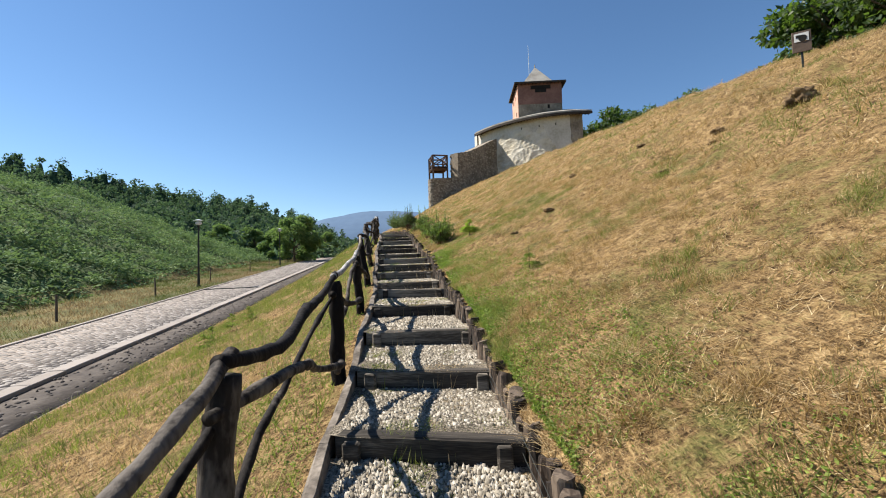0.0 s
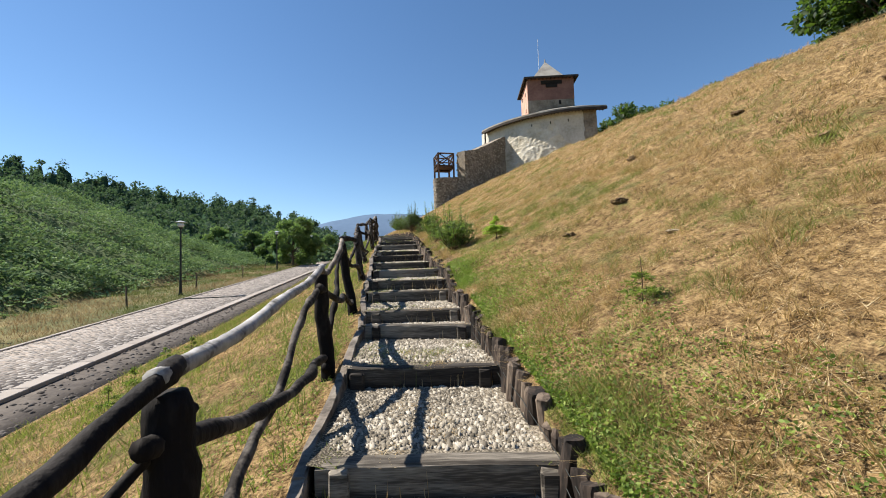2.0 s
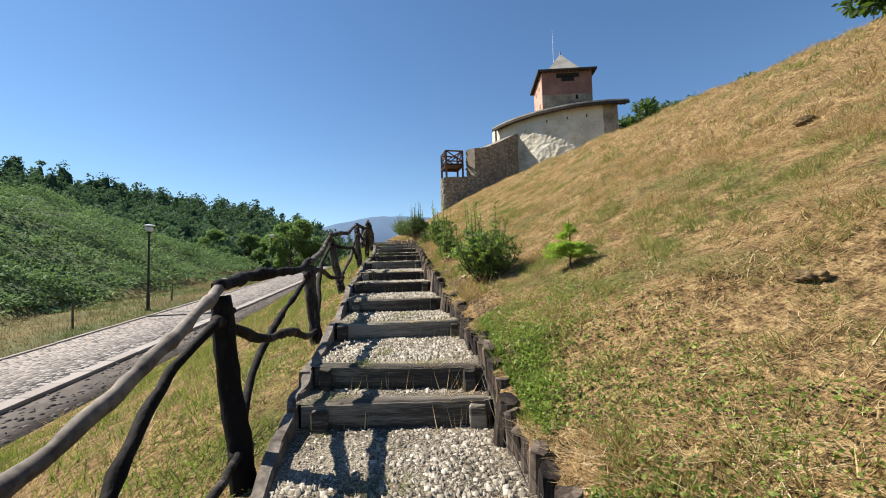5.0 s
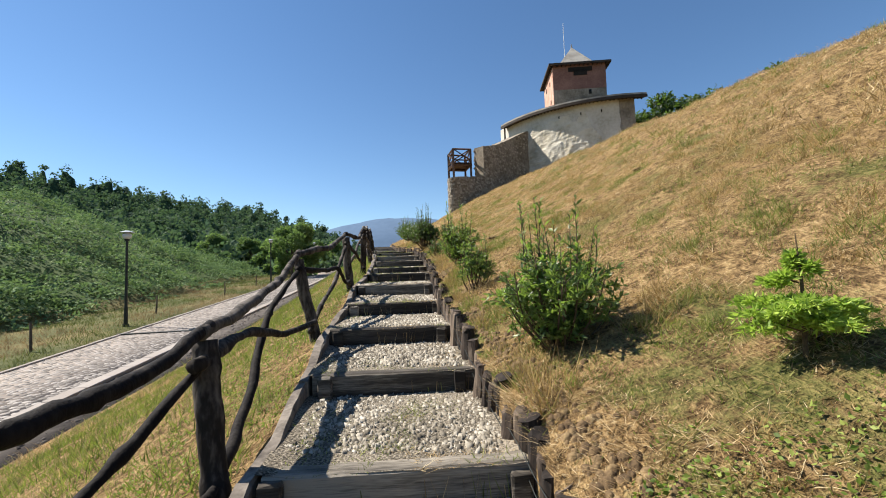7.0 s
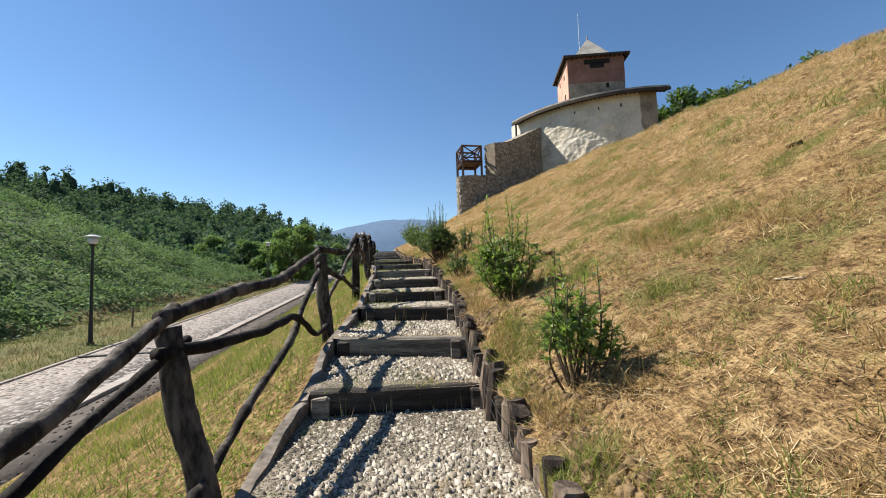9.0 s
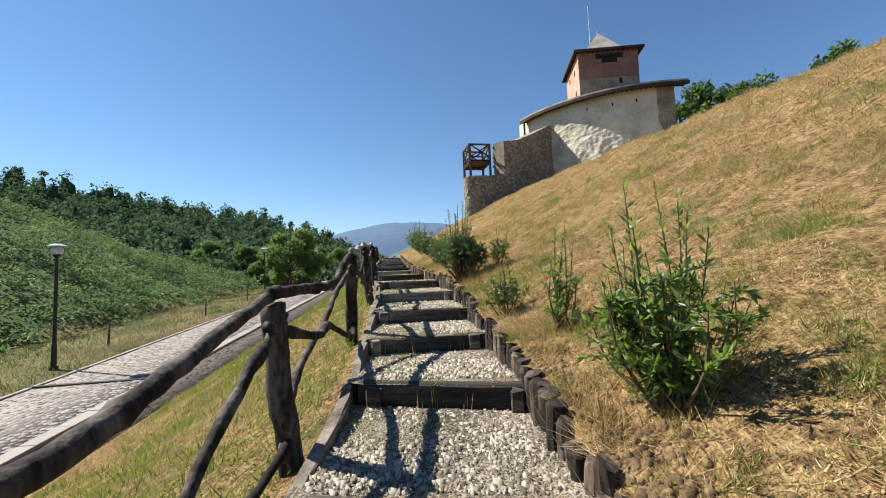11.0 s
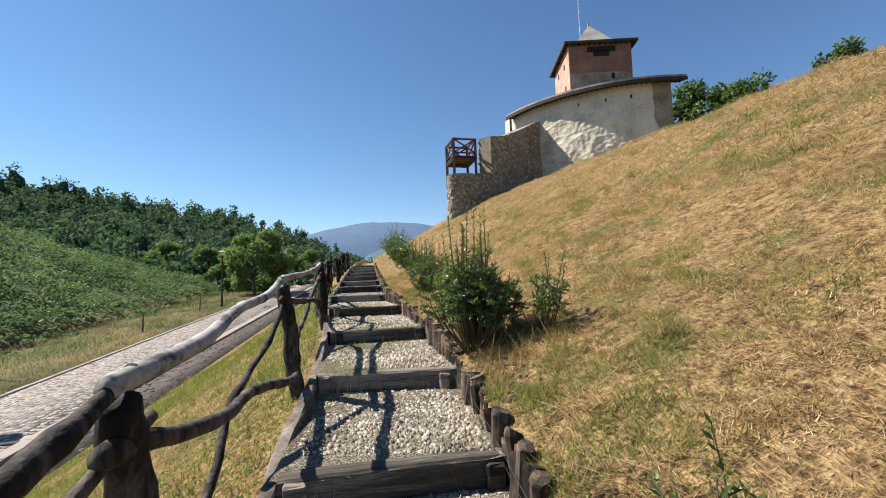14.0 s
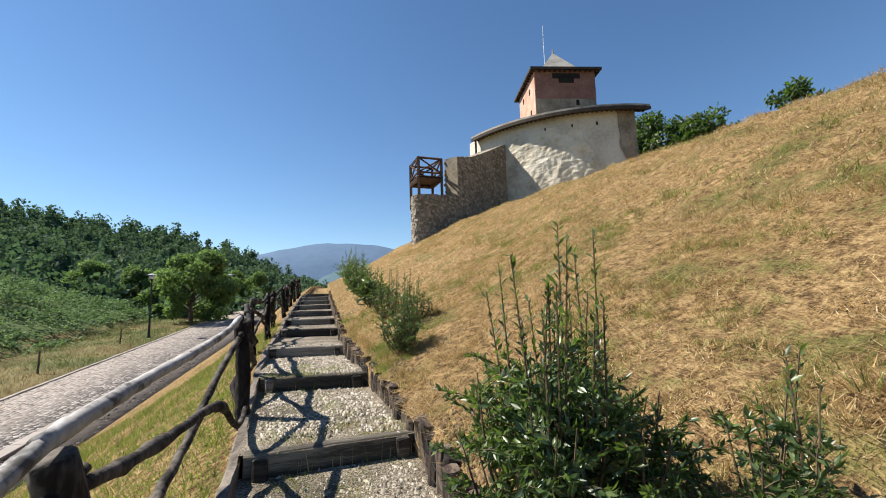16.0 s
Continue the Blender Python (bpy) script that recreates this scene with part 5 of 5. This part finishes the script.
x, y, v, r = scatter(400000, 0.66, 4.6, 0.3, 31, 31, 1.35)
g = greenness(x, y, v) + r.normal(0, 0.06, len(x))
bare = value_noise(x + 50, y + 50, 0.45, 25) < 0.25
k = (g < 0.63) & ~(bare & (r.rand(len(x)) < 0.7))
blades("dry_grass", x[k], y[k], 0.028, 0.003, 3.2, M_straw, "short mown straw-coloured dry grass on the slope", 41)
k = g >= 0.63
blades("green_grass", x[k], y[k], 0.05, 0.0026, 1.0, M_green, "patches of short green grass on the slope", 42)
x, y, v, r = scatter(220000, 4.4, 15, -1, 48, 32, 1.2)
g = greenness(x, y, v) + r.normal(0, 0.06, len(x))
k = g < 0.56
blades("dry_grass", x[k], y[k], 0.055, 0.006, 1.7, M_straw, "dry straw-coloured grass high on the slope", 43)
blades("green_grass", x[~k], y[~k], 0.07, 0.006, 1.0, M_green, "green tufts high on the slope", 44)
x, y, v, r = scatter(60000, 0.7, 12, 29, 58, 35, 1.0)
blades("dry_grass", x, y, 0.06, 0.009, 1.6, M_straw, "dry grass on the slope below the castle", 49)
x, y, v, r = scatter(120000, -6.2, -0.82, 0.5, 33, 33)
g = greenness(x, y, v) + 0.1 + 0.16 * np.exp((v + 0.8) / 1.2) + 0.25 * (value_noise(x + 40, y + 40, 1.6, 24) - 0.5) + r.normal(0, 0.05, len(x))
k = g < 0.47
sdist = to_sn(x, y)[1] > 6.45
blades("dry_grass", x[k & sdist], y[k & sdist], 0.08, 0.0045, 1.0, M_straw, "dry yellow grass on the bank above the road", 45)
k = g >= 0.47
blades("green_grass", x[k & sdist], y[k & sdist], 0.08, 0.0045, 0.7, M_green, "short green grass on the bank above the road", 46)
# taller single tufts
x, y, v, r = scatter(420, 0.9, 7, 1, 30, 36)
x, y = np.repeat(x, 26), np.repeat(y, 26)
x, y = x + r.normal(0, 0.035, len(x)), y + r.normal(0, 0.035, len(x))
blades("grass_tufts", x, y, 0.065, 0.003, 0.7, M_green, "loose green grass tufts on the dry slope", 47)
# rough brown tussocks that break up the mown slope
for sd, cnt, v0, v1, per, hgt, wid, rad, mt, lb in ((71, 6500, 0.8, 5.0, 18, 0.055, 0.0034, 0.035, M_sedge, "low rough tussocks of brown dry grass"),
                                                    (72, 4200, 0.75, 4.5, 20, 0.055, 0.0032, 0.045, M_green, "small green tussocks in the dry slope"),
                                                    (73, 7500, 4.5, 15.0, 14, 0.06, 0.007, 0.07, M_sedge, "rough brown tussocks high on the slope"),
                                                    (74, 1800, 4.5, 15.0, 14, 0.06, 0.006, 0.07, M_green, "green tussocks high on the slope")):
    x, y, v, r = scatter(cnt, v0, v1, 0.3, 31 if v1 < 6 else 50, sd, 1.1)
    keep = value_noise(x + 500, y + 500, 0.8, sd) > (0.38 if mt is M_sedge else 0.54)
    x, y = np.repeat(x[keep], per), np.repeat(y[keep], per)
    x, y = x + r.normal(0, rad, len(x)), y + r.normal(0, rad, len(x))
    ok = (x - interp(y, SX)) * 0.985 > 0.72
    blades("tussocks", x[ok], y[ok], hgt, wid, 0.8, mt, lb, sd)
# tall dead stalks round the shrubs' feet and behind the palisade
r = np.random.RandomState(81)
x, y = [], []
for bx, by, bh, bs, _, _ in SHRUBS[:9]:
    m = int(260 * bh)
    x.append(bx + r.normal(0, 0.16 + bs * 0.3, m))
    y.append(by + r.normal(-0.05, 0.16 + bs * 0.3, m))
py = r.uniform(12, 29, 4500)
py = py[value_noise(py * 0 + 60, py + 60, 0.5, 82) > 0.42]
x.append(interp(py, RIGHT_EDGE) + 0.08 + np.abs(r.normal(0, 0.07, len(py))))
y.append(py)
x, y = np.concatenate(x), np.concatenate(y)
ok = x > interp(y, RIGHT_EDGE) + 0.06
blades("dead_stalks", x[ok], y[ok], 0.13, 0.0028, 0.7, M_sedge, "tall dead brown grass stalks behind the log palisade", 83)
# verge across the road
r = np.random.RandomState(37)
s_, n_ = r.uniform(-34, 50, 60000), 1.0 - 7.0 * r.rand(60000)
x, y = to_xy(s_, n_)
g = value_noise(x + 300, y + 300, 3.0, 26) - 0.1 * np.abs(n_ + 3) / 3 + 0.3 * (1 - smooth01(s_, -14, 2)) + r.normal(0, 0.08, len(x))
k = g > 0.5
blades("dry_grass", x[k], y[k], 0.16, 0.01, 0.7, M_meadow, "dry reddish meadow grass beside the road", 48)
blades("green_grass", x[~k], y[~k], 0.16, 0.01, 0.7, M_verge_green, "green verge grass beside the road", 50)


def weeds(n, v0, v1, y1, seed, size, thresh):
    x, y, v, r = scatter(n, v0, v1, 0.5, y1, seed, 2.4 if v0 > 0 else 1.0)
    k = value_noise(x + 20, y + 20, 0.5, seed) > thresh
    x, y = x[k], y[k]
    p = np.stack([x, y, ground_z(x, y) + r.uniform(0.005, 0.05, len(x))], -1)
    d = np.stack([r.normal(size=len(x)), r.normal(size=len(x)), np.full(len(x), 0.3)], -1)
    ob = leaf_cloud("weeds", p, size, M_clover, r, None, 1.1, 0.0, d)
    tagged(ob, "low broad-leaved green weeds edging the stairway", "weeds", kind="stuff")


weeds(36000, 0.72, 1.75, 11.5, 61, 0.02, 0.34)
weeds(8000, 0.72, 1.3, 30, 63, 0.016, 0.55)
weeds(26000, -1.9, -0.78, 30, 62, 0.019, 0.33)
r = np.random.RandomState(66)
px_, py_ = 0.03 + r.normal(0, 0.09, 2600), 10.3 + r.normal(0, 0.22, 2600)
ok = (px_ - interp(py_, SX)) * 0.985 > 0.72
px_, py_ = px_[ok], py_[ok]
wp = leaf_cloud("weeds", np.stack([px_, py_, ground_z(px_, py_) + r.uniform(0.01, 0.06, len(px_))], -1), 0.014, M_clover, r, None, 2.2, -0.6)
tagged(wp, "bright green patch of low weeds beside the palisade", "weeds", kind="stuff")

# loose stones on the treads
rs = np.random.RandomState(14)
N = 72000
y = 0.9 + 27.5 * rs.rand(N) ** 1.15
v = rs.uniform(-0.62, 0.6, N)
x = interp(y, SX) + v
keep = value_noise(x + 70, y + 70, 0.5, 33) + 0.25 * v > rs.rand(N) * 0.55 - 0.05
ki = step_index(x, y)
front = np.array([0.0] + [(q[1] + q[3]) / 2 for q in STEPS])[ki + 1]
keep &= (ki < 0) | (y - front > 0.2)
x, y = x[keep], y[keep]
size = 0.008 + 0.013 * rs.rand(len(x)) ** 1.5
z0 = tread_z(x, y)
corner = rs.rand(len(x), 1) * 6.283 + np.array([[0, 1.2, 3.1, 4.4]]) + rs.uniform(-0.3, 0.3, (len(x), 4))
reach = size[:, None] * rs.uniform(0.75, 1.3, (len(x), 4))
under = np.stack([x[:, None] + np.cos(corner) * reach, y[:, None] + np.sin(corner) * reach, np.repeat(z0[:, None] - 0.004, 4, 1)], -1)
crest = under[:, (0, 2)] * 0.55 + under[:, (1, 3)] * 0.45
crest[..., 2] = z0[:, None] + size[:, None] * rs.uniform(0.7, 1.5, (len(x), 2))
sides = np.array([(0, 1, 4), (1, 2, 5), (1, 5, 4), (2, 3, 5), (3, 0, 4), (3, 4, 5)])
peb = array_ob("pebbles", np.concatenate([under, crest], 1).reshape(-1, 3), (sides[None] + (np.arange(len(x)) * 6)[:, None, None]).reshape(-1, 3), M_pebble)
tagged(peb, "loose pale gravel stones on the stair treads", "gravel", kind="stuff")
y = rs.uniform(0.8, 27, 52000)
v = rs.uniform(-0.62, 0.62, 52000)
x = interp(y, SX) + v
k = value_noise(x + 70, y + 70, 0.5, 33) + 0.3 * v < 0.42
blades("path_grass", x[k], y[k], 0.03, 0.003, 1.5, M_green, "thin grass and moss grown into the gravel", 52, tread_z)


y, v = rs.uniform(0.8, 27, 70000), rs.uniform(-0.5, 0.64, 70000)
x = interp(y, SX) + v
k = value_noise(x + 90, y + 90, 0.4, 34) + 0.5 * v > 0.46
blades("dry_litter", x[k], y[k], 0.014, 0.003, 3.0, M_straw, "dry mown straw blown over the gravel treads", 53, tread_z)


# crumbling brown earth behind the palisade
rs = np.random.RandomState(91)
y = rs.uniform(9, 26, 2600)
x = interp(y, RIGHT_EDGE) + 0.09 + np.abs(rs.normal(0, 0.14, 2600))
k = value_noise(x + 10, y + 10, 0.7, 92) > 0.42
x, y = x[k], y[k]
size = rs.uniform(0.008, 0.035, len(x))
tagged(domes("earth_crumbs", x, y, ground_z(x, y), size, size * 0.8, M_earth, rs, None, 5), "crumbling dark brown earth behind the log palisade", "earth", kind="stuff")


# clods, stump and pale stones on the slope
def clod(name, x, y, size, material, label, category, seed, flat=0.42):
    r = random.Random(seed)
    bm = bmesh.new()
    bmesh.ops.create_icosphere(bm, subdivisions=4, radius=1.0)
    for q in bm.verts:
        q.co *= 1 + 0.45 * noise.noise(q.co * 1.6 + Vector((seed, 0, 0))) + 0.35 * noise.noise(q.co * 4.5 + Vector((seed, 3, 0)))
        q.co = Vector((q.co.x * size, q.co.y * size, q.co.z * size * flat))
    ob = mesh_ob(name, bm, material, None, "", True)
    tagged(ob, label, category)
    ob.matrix_world = pose(x, y, float(ground_z(x, y)) + size * flat * 0.25, 0, 0, r.uniform(0, 360))


clod("earth_clod", 2.34, 10.05, 0.1, M_earth, "dark dug-out clod of earth on the slope", "clod", 1)
clod("earth_clod", 1.58, 10.02, 0.09, M_earth, "dark mound of earth and dry roots", "clod", 2)
clod("earth_clod", 5.0, 8.5, 0.1, M_earth, "dark mound of earth and dry roots", "clod", 3)
clod("pale_stone", 2.28, 8.43, 0.07, M_pale, "flat pale stone lying in the grass", "stone", 4, 0.22)
clod("pale_stone", 0.76, 15.39, 0.09, M_pale, "flat pale stone lying in the grass", "stone", 5, 0.12)
clod("earth_clod", -0.19, 18.2, 0.1, M_earth, "flat dark clod of dry earth and roots", "clod", 9, 0.3)
clod("tree_stump", 5.95, 7.75, 0.22, M_earth, "weathered brown tree stump on the dry slope", "stump", 6, 0.8)
for k, (ex, ey, es) in enumerate(((4.1, 8.6, 0.08), (4.6, 9.4, 0.1), (5.4, 9.0, 0.12), (3.6, 12.5, 0.1), (2.3, 17.4, 0.08), (4.9, 11.2, 0.09))):
    clod("earth_clod", ex, ey, es, M_earth, "small dark clod of earth and dry roots", "clod", 20 + k, 0.5)


# ---- distant mountains ----
def ridge(name, dist, table, material, label, rough):
    bm = bmesh.new()
    az0, az1 = table[0][0], table[-1][0]
    rows = []
    for i in range(161):
        az = az0 + (az1 - az0) * i / 160
        e = float(interp(az, table)) + rough * noise.noise((az * 0.35, dist, 0)) + rough * 0.4 * noise.noise((az * 1.7, dist, 4))
        c, s = math.cos(math.radians(az)), math.sin(math.radians(az))
        rows.append([bm.verts.new((s * d, c * d, z)) for d, z in ((dist * 0.7, -60), (dist * 0.86, e * dist * 0.55), (dist, e * dist), (dist * 1.2, -60))])
    for a, b in zip(rows, rows[1:]):
        for j in range(3):
            bm.faces.new((a[j], b[j], b[j + 1], a[j + 1]))
    bmesh.ops.recalc_face_normals(bm, faces=bm.faces)
    tagged(mesh_ob(name, bm, material, None, "", True), label, "mountain", kind="structure")


# both ridges get their haze from the blue base colour
ridge("backdrop_mountain", 2400, [(-80, 0.05), (-40, 0.075), (-25, 0.095), (-20, 0.112), (-15, 0.13), (-10.6, 0.143), (-5, 0.138), (0, 0.122), (12, 0.1), (45, 0.06)], M_mount, "mountain beyond the valley, haze painted in as blue", 0.004)
ridge("backdrop_ridge", 900, [(-16, 0.03), (-12, 0.06), (-9, 0.085), (-5, 0.1), (2, 0.11), (20, 0.08)], M_mount2, "darker wooded ridge beyond the valley, tinted blue for haze", 0.004)
